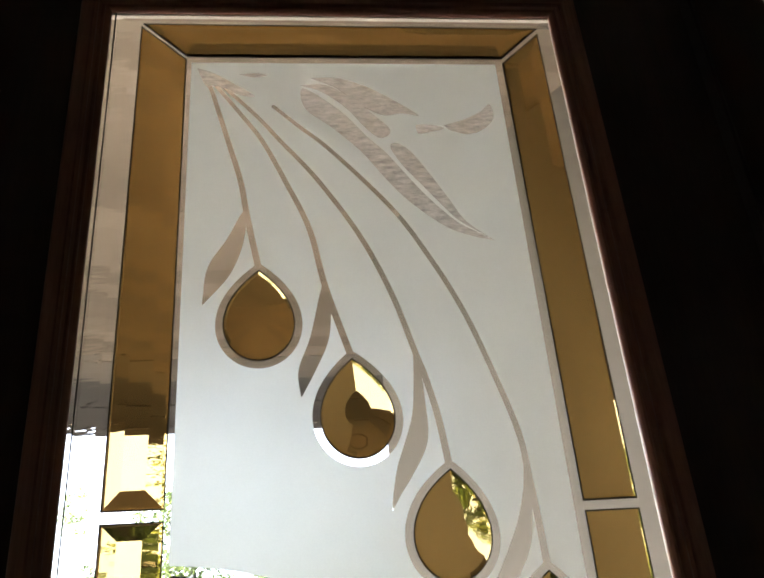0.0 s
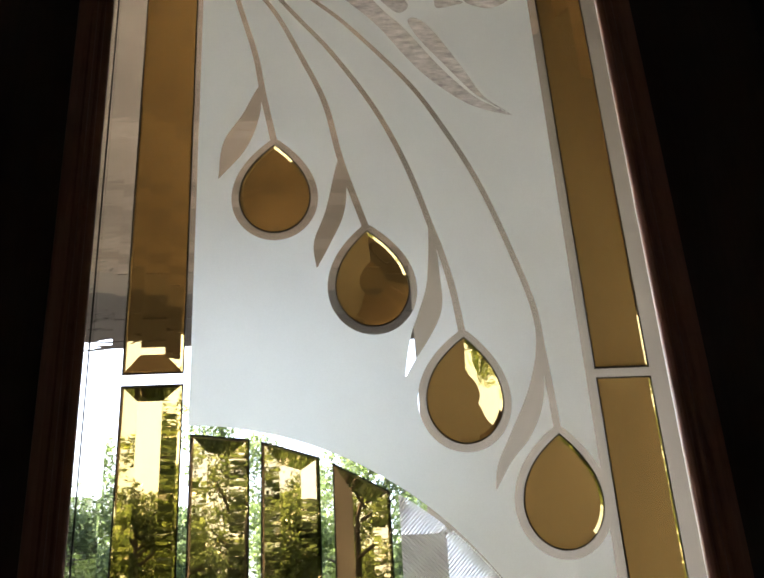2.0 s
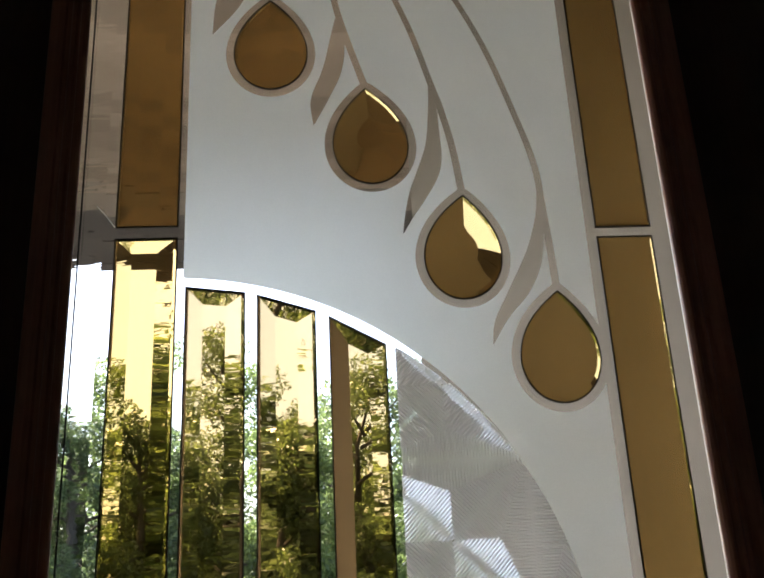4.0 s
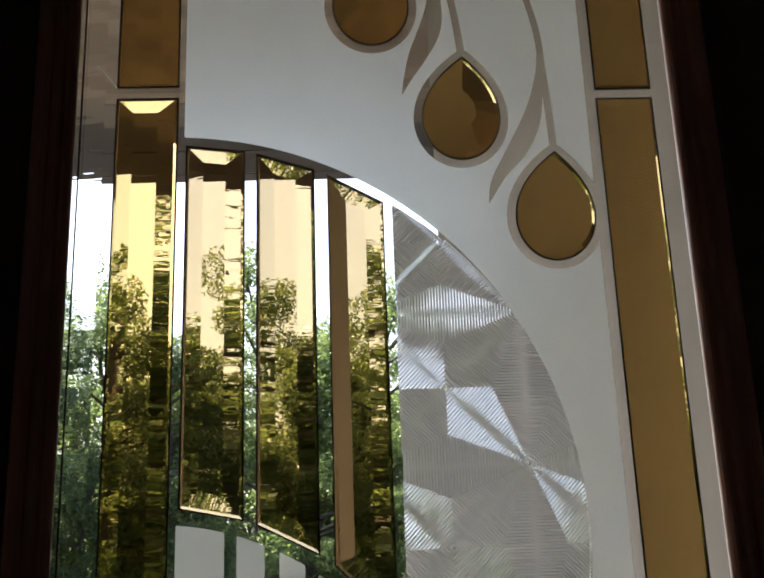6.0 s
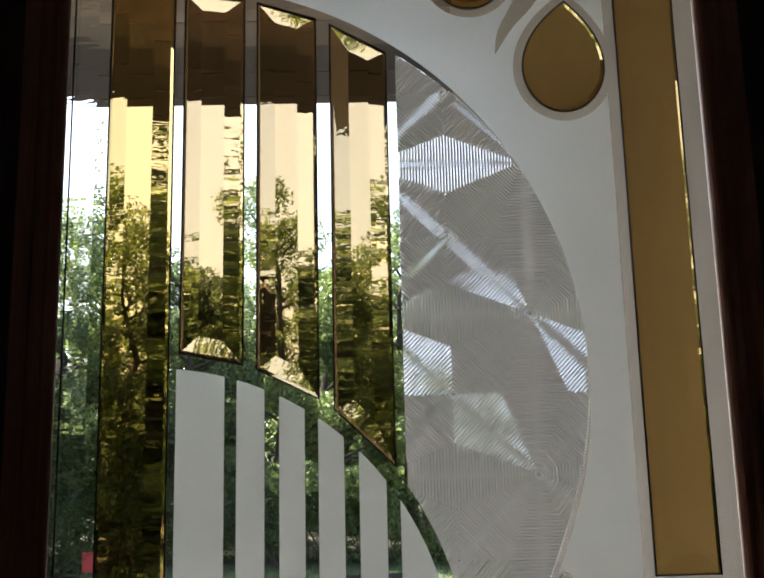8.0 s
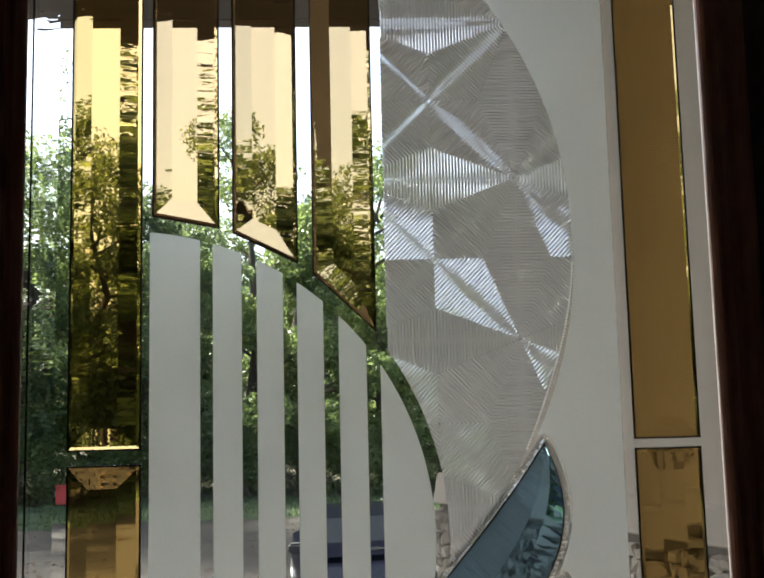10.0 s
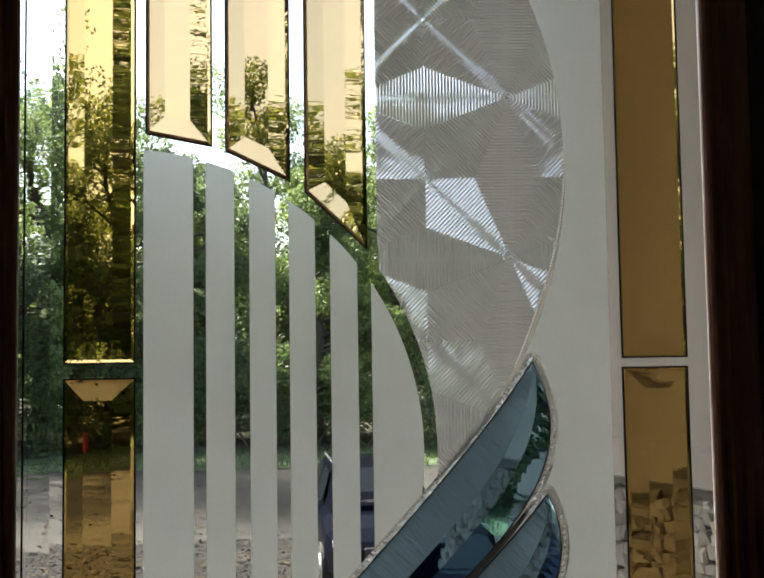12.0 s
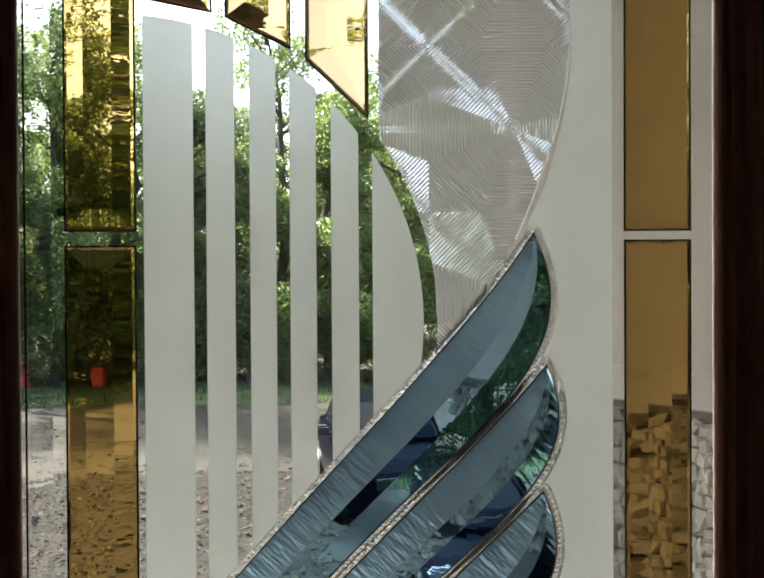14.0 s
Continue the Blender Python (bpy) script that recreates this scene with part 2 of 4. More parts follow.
def bezier(p0, p1, p2, p3, n):
    t = np.linspace(0, 1, n)[:, None]
    p0, p1, p2, p3 = (np.array(p, float) for p in (p0, p1, p2, p3))
    return (1 - t) ** 3 * p0 + 3 * t * (1 - t) ** 2 * p1 + 3 * t * t * (1 - t) * p2 + t ** 3 * p3


def smooth_line(points, n=8):
    """Catmull-Rom line through the points."""
    p = np.array(points, float)
    q = np.vstack([2 * p[0] - p[1], p, 2 * p[-1] - p[-2]])
    out = []
    for i in range(1, len(q) - 2):
        t = np.linspace(0, 1, n, endpoint=False)[:, None]
        a, b, c, e = q[i - 1], q[i], q[i + 1], q[i + 2]
        out.append(0.5 * (2 * b + (c - a) * t + (2 * a - 5 * b + 4 * c - e) * t ** 2 + (3 * b - a - 3 * c + e) * t ** 3))
    return np.vstack(out + [p[-1:]])


# ---- the design of the glass, in its plane: x across, z up ----
C_UP, R_UP = np.array((-0.2029, 1.1676)), 0.3585        # large arc over the bevelled panes and the star glass
C_IN, R_IN = np.array((-0.1781, 1.1753)), 0.3317        # outer edge of the star glass
C_LO, R_LO = np.array((-0.2111, 0.9346)), 0.2529        # small arc over the etched stripes
X_L0, X_L1, X_R0, X_R1 = -0.2500, -0.1946, 0.1979, 0.2500
FIELD = (-0.188, 0.188, 0.60, 2.123)
PANES = ((-0.185, -0.133), (-0.121, -0.070), (-0.057, -0.008))
STRIPES = ((-0.188, -0.148), (-0.138, -0.115), (-0.103, -0.082), (-0.071, -0.050), (-0.038, -0.016), (-0.005, 0.2))
DROPS = ((-0.1080, 1.8265, 0.0), (-0.0150, 1.7210, 2.5), (0.0732, 1.6020, -4.0), (0.1535, 1.5030, -3.6))     # tip and tilt


def teardrop(tilt=0.0, n=14):
    """Outline with its tip at the origin, hanging down."""
    side = bezier((0, 0), (0.017, -0.014), (0.0360, -0.036), (0.0360, -0.0625), n)
    a = np.linspace(0, -math.pi / 2, n)[1:]
    low = np.c_[0.0360 * np.cos(a), -0.0625 + 0.0412 * np.sin(a)]
    right = np.vstack([side, low])
    left = right[-2:0:-1] * (-1, 1)
    c, k = math.cos(radians(tilt)), math.sin(radians(tilt))
    return np.vstack([right, left]) @ np.array(((c, k), (-k, c)))


def leaf_a(k):
    """Upper and lower edge of the coloured leaf number k, from the tip down to the stalk."""
    if k == 0:
        up = bezier((0.124, 1.004), (0.070, 0.920), (-0.040, 0.820), (-0.190, 0.645), 40)
        lo = np.vstack([bezier((0.124, 1.004), (0.160, 0.930), (0.118, 0.880), (0.036, 0.806), 26), bezier((0.036, 0.806), (-0.010, 0.764), (-0.060, 0.712), (-0.125, 0.640), 15)[1:]])
    elif k == 1:
        up = bezier((0.134, 0.898), (0.090, 0.842), (0.010, 0.772), (-0.105, 0.650), 40)
        lo = np.vstack([bezier((0.134, 0.898), (0.165, 0.830), (0.115, 0.788), (0.048, 0.729), 26), bezier((0.048, 0.729), (0.020, 0.705), (-0.010, 0.675), (-0.040, 0.640), 15)[1:]])
    else:
        up = bezier((0.131, 0.796), (0.090, 0.756), (0.040, 0.710), (-0.020, 0.648), 40)
        lo = np.vstack([bezier((0.131, 0.796), (0.158, 0.736), (0.128, 0.700), (0.080, 0.660), 26), bezier((0.080, 0.660), (0.072, 0.654), (0.064, 0.647), (0.055, 0.640), 15)[1:]])
    return up, lo


STEMS = (
    ((-0.176, 2.106), (-0.164, 2.082), (-0.155, 2.049), (-0.141, 1.996), (-0.128, 1.945), (-0.120, 1.894), (-0.108, 1.829)),
    ((-0.165, 2.097), (-0.127, 2.040), (-0.103, 2.001), (-0.077, 1.942), (-0.053, 1.880), (-0.038, 1.805), (-0.014, 1.720)),
    ((-0.160, 2.097), (-0.113, 2.043), (-0.082, 2.001), (-0.043, 1.948), (0.001, 1.872), (0.031, 1.798), (0.0515, 1.724), (0.0582, 1.700), (0.0672, 1.655), (0.0732, 1.602)),
    ((-0.090, 2.054), (-0.062, 2.025), (-0.025, 1.988), (0.038, 1.909), (0.074, 1.846), (0.107, 1.772), (0.1345, 1.682), (0.1463, 1.632), (0.1492, 1.590), (0.1518, 1.545), (0.1535, 1.503)),
)
LEAVES = (
    ((-0.1665, 1.787), (-0.162, 1.832), (-0.142, 1.868), (-0.124, 1.905), (-0.122, 1.880), (-0.128, 1.849), (-0.141, 1.819)),
    ((-0.067, 1.681), (-0.069, 1.711), (-0.056, 1.748), (-0.040, 1.812), (-0.034, 1.776), (-0.038, 1.742), (-0.052, 1.710)),
    ((0.0141, 1.5639), (0.0172, 1.5840), (0.0230, 1.6085), (0.0306, 1.6284), (0.0413, 1.6592), (0.0462, 1.6967), (0.0490, 1.7300), (0.0545, 1.7000), (0.0559, 1.6693), (0.0561, 1.6430), (0.0509, 1.6226), (0.0364, 1.5980), (0.0247, 1.5813)),
    ((0.0891, 1.4530), (0.0930, 1.4760), (0.1066, 1.5025), (0.1290, 1.5445), (0.1410, 1.5790), (0.1450, 1.6050), (0.1463, 1.6320), (0.1490, 1.5950), (0.1470, 1.5580), (0.1412, 1.5290), (0.1268, 1.5020), (0.1064, 1.4794)),
)
PETALS = (
    ((0.1525, 1.8608), (0.121, 1.870), (0.096, 1.883), (0.064, 1.912), (0.040, 1.942), (0.010, 1.987), (-0.023, 2.023), (-0.052, 2.050), (-0.057, 2.080), (-0.043, 2.076),
     (-0.008, 2.044), (0.018, 2.009), (0.041, 1.982), (0.077, 1.928), (0.110, 1.889), (0.130, 1.875)),
    ((0.1525, 1.8608), (0.123, 1.887), (0.107, 1.917), (0.087, 1.955), (0.069, 1.985), (0.054, 1.998), (0.045, 1.993), (0.057, 1.967), (0.076, 1.940), (0.097, 1.911), (0.116, 1.888)),
    ((-0.058, 2.087), (-0.028, 2.088), (0.000, 2.070), (0.027, 2.043), (0.047, 2.018), (0.035, 2.006), (0.019, 2.020), (-0.004, 2.052), (-0.032, 2.077)),
    ((-0.045, 2.099), (-0.013, 2.099), (0.023, 2.085), (0.057, 2.062), (0.083, 2.040), (0.064, 2.044), (0.041, 2.041), (0.014, 2.056), (-0.014, 2.083)),
    ((0.112, 2.025), (0.138, 2.034), (0.159, 2.046), (0.172, 2.058), (0.174, 2.036), (0.159, 2.019), (0.140, 2.012), (0.119, 2.018)),
    ((0.078, 2.026), (0.096, 2.026), (0.112, 2.021), (0.097, 2.016), (0.080, 2.013)),
    ((-0.181, 2.114), (-0.163, 2.107), (-0.142, 2.093), (-0.112, 2.070), (-0.130, 2.072), (-0.148, 2.082), (-0.162, 2.086), (-0.170, 2.086)),
    ((-0.131, 2.104), (-0.113, 2.106), (-0.097, 2.103), (-0.113, 2.100)),
)


def poly_distance(P, poly):
    """Signed distance (inside negative) from points P to a closed outline."""
    a, b = poly, np.roll(poly, -1, axis=0)
    best = np.full(len(P), 1e9)
    inside = np.zeros(len(P), bool)
    for (ax, az), (bx, bz) in zip(a, b):
        ex, ez = bx - ax, bz - az
        wx, wz = P[:, 0] - ax, P[:, 1] - az
        t = np.clip((wx * ex + wz * ez) / (ex * ex + ez * ez + 1e-12), 0, 1)
        best = np.minimum(best, (wx - t * ex) ** 2 + (wz - t * ez) ** 2)
        if az != bz:
            inside ^= ((az > P[:, 1]) != (bz > P[:, 1])) & (P[:, 0] < ax + (P[:, 1] - az) * ex / ez)
    return np.sqrt(best) * np.where(inside, -1, 1)


def line_distance(P, line, w0, w1):
    """Distance from a line that widens from w0 to w1."""
    best = np.full(len(P), 1e9)
    n = len(line) - 1
    for i in range(n):
        (ax, az), (bx, bz) = line[i], line[i + 1]
        ex, ez = bx - ax, bz - az
        wx, wz = P[:, 0] - ax, P[:, 1] - az
        t = np.clip((wx * ex + wz * ez) / (ex * ex + ez * ez + 1e-12), 0, 1)
        best = np.minimum(best, np.hypot(wx - t * ex, wz - t * ez) - (w0 + (w1 - w0) * (i + t) / n))
    return best


def near(P, outline, pad):
    lo, hi = outline.min(0) - pad, outline.max(0) + pad
    return np.all((P > lo) & (P < hi), axis=1)


def cut(f, P, outline, fn):
    """Takes an area out of the etched field."""
    m = near(P, outline, 0.02)
    f[m] = np.maximum(f[m], -fn(P[m]))


LEAF_OUT = [np.vstack([u, l[::-1][:-1]]) for u, l in (leaf_a(0), leaf_a(1), leaf_a(2))]


def star_region(P):
    """Negative inside the field of star glass."""
    x, z = P[:, 0], P[:, 1]
    up = leaf_a(0)[0][::-1]
    edge = np.interp(x, up[:, 0], up[:, 1], right=0.9)
    wide = R_IN + 0.022 * np.clip((1.06 - z) / 0.16, 0, 1) ** 1.6
    return np.maximum.reduce([0.0005 - x, np.hypot(x - C_IN[0], z - C_IN[1]) - wide, (R_LO + 0.005) - np.hypot(x - C_LO[0], z - C_LO[1]), (edge + 0.0045 - z) * 0.72])


def frost(P):
    """Negative where the glass is etched."""
    x0, x1, z0, z1 = FIELD
    x, z = P[:, 0], P[:, 1]
    f = np.maximum.reduce([x0 - x, x - x1, z0 - z, z - z1])
    du = np.hypot(x - C_UP[0], z - C_UP[1]) - R_UP
    f = np.maximum(f, -du)
    for line in STEMS:
        s = smooth_line(line)
        cut(f, P, s, lambda q, s=s: line_distance(q, s, 0.0024, 0.0036))
    for pts in LEAVES + PETALS:
        o = smooth_line(pts + pts[:1], 6)[:-1]
        cut(f, P, o, lambda q, o=o: poly_distance(q, o))
    for dx, dz, tilt in DROPS:
        o = teardrop(tilt) + (dx, dz)
        cut(f, P, o, lambda q, o=o: poly_distance(q, o) - 0.0085)
    dl = np.hypot(x - C_LO[0], z - C_LO[1]) - (R_LO - 0.006)
    g = np.full(len(P), 1e9)
    for a, b in STRIPES:
        g = np.minimum(g, np.maximum(a - x, x - b))
    g = np.maximum.reduce([g, dl, z0 - z])
    # stripes end above the first coloured leaf
    up = leaf_a(0)[0][::-1]
    edge = np.interp(x, up[:, 0], up[:, 1])
    g = np.maximum(g, (edge + 0.0055 - z) * 0.72)
    f = np.maximum(f, np.where((z < 0.985) & (x < 0.12), z - edge, -1.0))
    f = np.where(z < 1.08, np.maximum(f, 0.0022 - star_region(P)), f)
    f = np.minimum(f, g)
    for k, o in enumerate(LEAF_OUT):
        cut(f, P, o, lambda q, o=o: poly_distance(q, o) - np.where(q[:, 0] > 0.085, 0.0075, np.where(q[:, 1] < np.interp(q[:, 0], up[:, 0], up[:, 1]), 0.0165, 0.0042)))
    return f


def etched_sheet(y, step=0.0013):
    """The etched field as one flat mesh with clean edges: full cells in runs, border cells cut along the outline."""
    x0, x1, z0, z1 = FIELD
    xs, zs = np.arange(x0 - step, x1 + 2 * step, step), np.arange(z0 - step, z1 + 2 * step, step)
    X, Z = np.meshgrid(xs, zs)
    F = frost(np.c_[X.ravel(), Z.ravel()]).reshape(X.shape)
    verts, faces = [], []

    def poly(pts):
        faces.append(range(len(verts), len(verts) + len(pts)))
        verts.extend((px, y, pz) for px, pz in pts)

    ins = F < 0
    for j in range(len(zs) - 1):
        full = ins[j, :-1] & ins[j, 1:] & ins[j + 1, :-1] & ins[j + 1, 1:]
        some = (ins[j, :-1] | ins[j, 1:] | ins[j + 1, :-1] | ins[j + 1, 1:]) & ~full
        edge = np.flatnonzero(np.diff(np.concatenate([[0], full.astype(int), [0]])))
        for a, b in zip(edge[::2], edge[1::2]):
            poly([(xs[a], zs[j]), (xs[b], zs[j]), (xs[b], zs[j + 1]), (xs[a], zs[j + 1])])
        for i in np.flatnonzero(some):
            c = [(xs[i], zs[j], F[j, i]), (xs[i + 1], zs[j], F[j, i + 1]), (xs[i + 1], zs[j + 1], F[j + 1, i + 1]), (xs[i], zs[j + 1], F[j + 1, i])]
            pts = []
            for n in range(4):
                p, q = c[n], c[(n + 1) % 4]
                if p[2] < 0:
                    pts.append(p[:2])
                if (p[2] < 0) != (q[2] < 0):
                    t = p[2] / (p[2] - q[2])
                    pts.append((p[0] + t * (q[0] - p[0]), p[1] + t * (q[1] - p[1])))
            if len(pts) > 2:
                poly(pts)
    return verts, faces


def inset(poly, w):
    """Moves each side of a convex outline inwards by w."""
    p = np.array(poly, float)
    n = len(p)
    area = np.sum(p[:, 0] * np.roll(p[:, 1], -1) - np.roll(p[:, 0], -1) * p[:, 1])
    out = []
    for i in range(n):
        a, b, c = p[i - 1], p[i], p[(i + 1) % n]
        d1, d2 = (b - a) / np.linalg.norm(b - a), (c - b) / np.linalg.norm(c - b)
        s = 1 if area > 0 else -1
        n1, n2 = np.array((-d1[1], d1[0])) * s, np.array((-d2[1], d2[0])) * s
        k = (n1 + n2) / (1 + n1 @ n2)
        out.append(b + k * w)
    return np.array(out)


def outset(poly, w):
    """Moves an outline outwards by w, with blunt corners."""
    p = np.array(poly, float)
    k = p - inset(p, 1.0)
    size = np.linalg.norm(k, axis=1)[:, None]
    return p + k * np.minimum(1.0, 1.5 / size) * w


def bevel_piece(name, poly, width, material, parent, back=-0.0004, edge=0.0022, full=0.0066, label="", bow=0.0, rim=0.0, ground=None):
    """A glass piece with a flat face and bevelled margins, slightly rounded; rim: a steep narrow arris outside the bevel; ground: the material of the bevels."""
    steps = 6 if bow else 1
    n = len(poly)
    profile = [(0.0, edge)]
    start = edge
    if rim:
        start = edge + 0.0004
        profile = [(0.0, 0.0005), (rim, start)]
    for i in range(1, steps + 1):
        u = i / steps
        profile.append((rim + (width - rim) * u, start + (full - start) * u + bow * 4 * u * (1 - u)))
    bm = bmesh.new()
    rings = [[bm.verts.new((x, back, z)) for x, z in poly]]
    for o, thick in profile:
        rings.append([bm.verts.new((x, back - thick, z)) for x, z in (inset(poly, o) if o else poly)])
    first = 2 if rim else 1
    sharp = {0, 1, first, len(rings) - 1}
    for k, (r0, r1) in enumerate(zip(rings, rings[1:])):
        for i in range(n):
            j = (i + 1) % n
            f = bm.faces.new((r0[i], r0[j], r1[j], r1[i]))
            f.smooth = bool(bow) and k >= first
            f.material_index = 1 if ground and k >= first else 0
    for f in (bm.faces.new(rings[0]), bm.faces.new(rings[-1])):
        f.smooth = False
    for k, r in enumerate(rings):
        for i in range(n):
            e = bm.edges.get((r[i], r[(i + 1) % n]))
            if e and k in sharp:
                e.smooth = False
            if k + 1 < len(rings):
                e = bm.edges.get((r[i], rings[k + 1][i]))
                if e:
                    e.smooth = False
    ob = part(name, bm, material, parent, label)
    if ground:
        ob.data.materials.append(ground)
    ob.visible_shadow = False
    return ob


# ---- decorative glass ----
panel = tagged(new("decorative_glass_panel"), "leaded-style door glass with amber bevels, etched tulip stems and blue leaves", "door glass")
panel.location = (0, 0, 0.6)


def in_panel(ob):
    ob.parent = panel
    ob.matrix_parent_inverse = Matrix.Translation((0, 0, -0.6))
    ob.visible_shadow = False
    return ob


G_X0, G_X1, G_Z0, G_Z1 = -0.299, 0.3075, 0.555, 2.222
in_panel(bevel_piece("clear_sheet", ((G_X0, G_Z0), (G_X1, G_Z0), (G_X1, G_Z1), (G_X0, G_Z1)), 0.037, M_CLEAR, None, back=0.0078, edge=0.0028, full=0.0078, label="clear bevelled glass sheet", bow=0.00010, ground=M_CLEAR_WAVE))
v, f = etched_sheet(-0.0003)
in_panel(mesh_object("etched_field", v, f, M_ETCH, None, "white sandblasted face with clear stems and leaves"))

B, BOW = 0.0165, 0.000072
AMBER = (
    ("amber_strip", ((X_L0, 1.5770), (X_L1, 1.5770), (X_L1, 2.1265), (X_L0, 2.1805))),
    ("amber_strip", ((X_L0, 1.0087), (X_L1, 1.0087), (X_L1, 1.5645), (X_L0, 1.5645))),
    ("amber_strip", ((X_L0, 0.60), (X_L1, 0.60), (X_L1, 0.9957), (X_L0, 0.9957))),
    ("amber_strip", ((X_R0, 1.5670), (X_R1, 1.5670), (X_R1, 2.1745), (X_R0, 2.1230))),
    ("amber_strip", ((X_R0, 1.0070), (X_R1, 1.0070), (X_R1, 1.5560), (X_R0, 1.5560))),
    ("amber_strip", ((X_R0, 0.60), (X_R1, 0.60), (X_R1, 0.9982), (X_R0, 0.9982))),
    ("amber_strip", ((-0.1935, 2.1320), (0.1965, 2.1320), (0.2500, 2.1840), (-0.2480, 2.1850))),
)
for name, poly in AMBER:
    in_panel(bevel_piece(name, poly, B, M_AMBER, None, bow=BOW, rim=0.0026, ground=M_AMBER_WAVE))


def arc_z(c, r, x):
    return c[1] + math.sqrt(r * r - (x - c[0]) ** 2)


def pane_outline(a, b):
    top, low = R_UP - 0.0095, R_LO + 0.0075
    return ((a, arc_z(C_LO, low, a)), (b, arc_z(C_LO, low, b)), (b, arc_z(C_UP, top, b)), (a, arc_z(C_UP, top, a)))


for a, b in PANES:
    in_panel(bevel_piece("amber_pane", pane_outline(a, b), 0.0160, M_AMBER_PALE, None, bow=BOW, rim=0.0026, ground=M_AMBER_PALE_WAVE))


def seal(poly, wide=0.0004, y0=-0.0003, y1=-0.0022):
    """Dark seam round a glass piece."""
    c = np.array(poly, float)
    out, inn = outset(c, 0.0009), inset(c, wide)
    n = len(c)
    bm = bmesh.new()
    rings = [[bm.verts.new((x, y, z)) for x, z in p] for p, y in ((inn, y1), (out, y1), (out, y0), (inn, y0))]
    for r0, r1 in zip(rings, rings[1:] + rings[:1]):
        for i in range(n):
            bm.faces.new((r0[i], r0[(i + 1) % n], r1[(i + 1) % n], r1[i]))
    ob = part("seam", bm, M_SEAL, None, "thin dark seam")
    ob.parent = panel
    ob.matrix_parent_inverse = Matrix.Translation((0, 0, -0.6))
    return ob


def jewel(dx, dz, tilt):
    """A cut teardrop: thin edge, steep rim, broad rounded bevel, small flat face."""
    o = teardrop(tilt, 22)
    c = np.array((0.058 * math.sin(radians(tilt)), -0.058))
    rings = [(1.0, -0.0004), (1.0, -0.0011), (0.905, -0.0034), (0.77, -0.00485), (0.62, -0.0064), (0.48, -0.0077), (0.36, -0.0086)]
    n = len(o)
    bm = bmesh.new()
    vs = [[bm.verts.new((dx + p[0], y, dz + p[1])) for p in c + (o - c) * k] for k, y in rings]
    for k, (r0, r1) in enumerate(zip(vs, vs[1:])):
        for i in range(n):
            j = (i + 1) % n
            bm.faces.new((r0[i], r0[j], r1[j], r1[i])).smooth = k > 0
        bm.edges.get((r0[0], r1[0])).smooth = False     # the ridge at the tip
    bm.faces.new(vs[0])
    bm.faces.new(vs[-1])
    for k in (0, 1, 2, 6):
        for i in range(n):
            bm.edges.get((vs[k][i], vs[k][(i + 1) % n])).smooth = False
    return part("teardrop_jewel", bm, M_AMBER)


for dx, dz, tilt in DROPS:
    in_panel(jewel(dx, dz, tilt))
    seal(teardrop(tilt) + (dx, dz), 0.0003)
for name, poly in AMBER:
    seal(poly)
for a, b in PANES:
    seal(pane_outline(a, b))


def glass_leaf(k):
    """A bent leaf of thick blue glass with a long bevel on both edges."""
    up, lo = leaf_a(k)
    n = len(up)
    bm = bmesh.new()
    cols = []
    for s, y in ((0.0, -0.0026), (0.44, -0.0080), (0.67, -0.0080), (1.0, -0.0032)):
        cols.append([bm.verts.new(((1 - s) * up[i][0] + s * lo[i][0], y, (1 - s) * up[i][1] + s * lo[i][1])) for i in range(1, n)])
    backs = [[bm.verts.new((c[i].co.x, -0.0004, c[i].co.z)) for i in range(n - 1)] for c in (cols[0], cols[-1])]
    tip_f, tip_b = bm.verts.new((up[0][0], -0.0026, up[0][1])), bm.verts.new((up[0][0], -0.0004, up[0][1]))
    loop = [backs[0], *cols, backs[1]]
    for a, b in zip(loop, loop[1:] + loop[:1]):
        for i in range(n - 2):
            bm.faces.new((a[i], b[i], b[i + 1], a[i + 1]))
    for a, b in zip(cols, cols[1:]):
        bm.faces.new((tip_f, b[0], a[0]))
    bm.faces.new((tip_b, tip_f, cols[0][0], backs[0][0]))
    bm.faces.new((tip_f, tip_b, backs[1][0], cols[-1][0]))
    bm.faces.new((tip_b, backs[0][0], backs[1][0]))
    bm.faces.new([c[-1] for c in loop])
    bm.faces.ensure_lookup_table()
    for i in range(n - 2, 2 * (n - 2)):
        bm.faces[i].material_index = 1
    ob = part("blue_leaf", bm, M_BLUE, None, "blue bevelled glass leaf with a rippled edge")
    ob.data.materials.append(M_RIPPLE)
    return ob


for k in range(3):
    in_panel(glass_leaf(k))
    seal(LEAF_OUT[k], 0.0003)


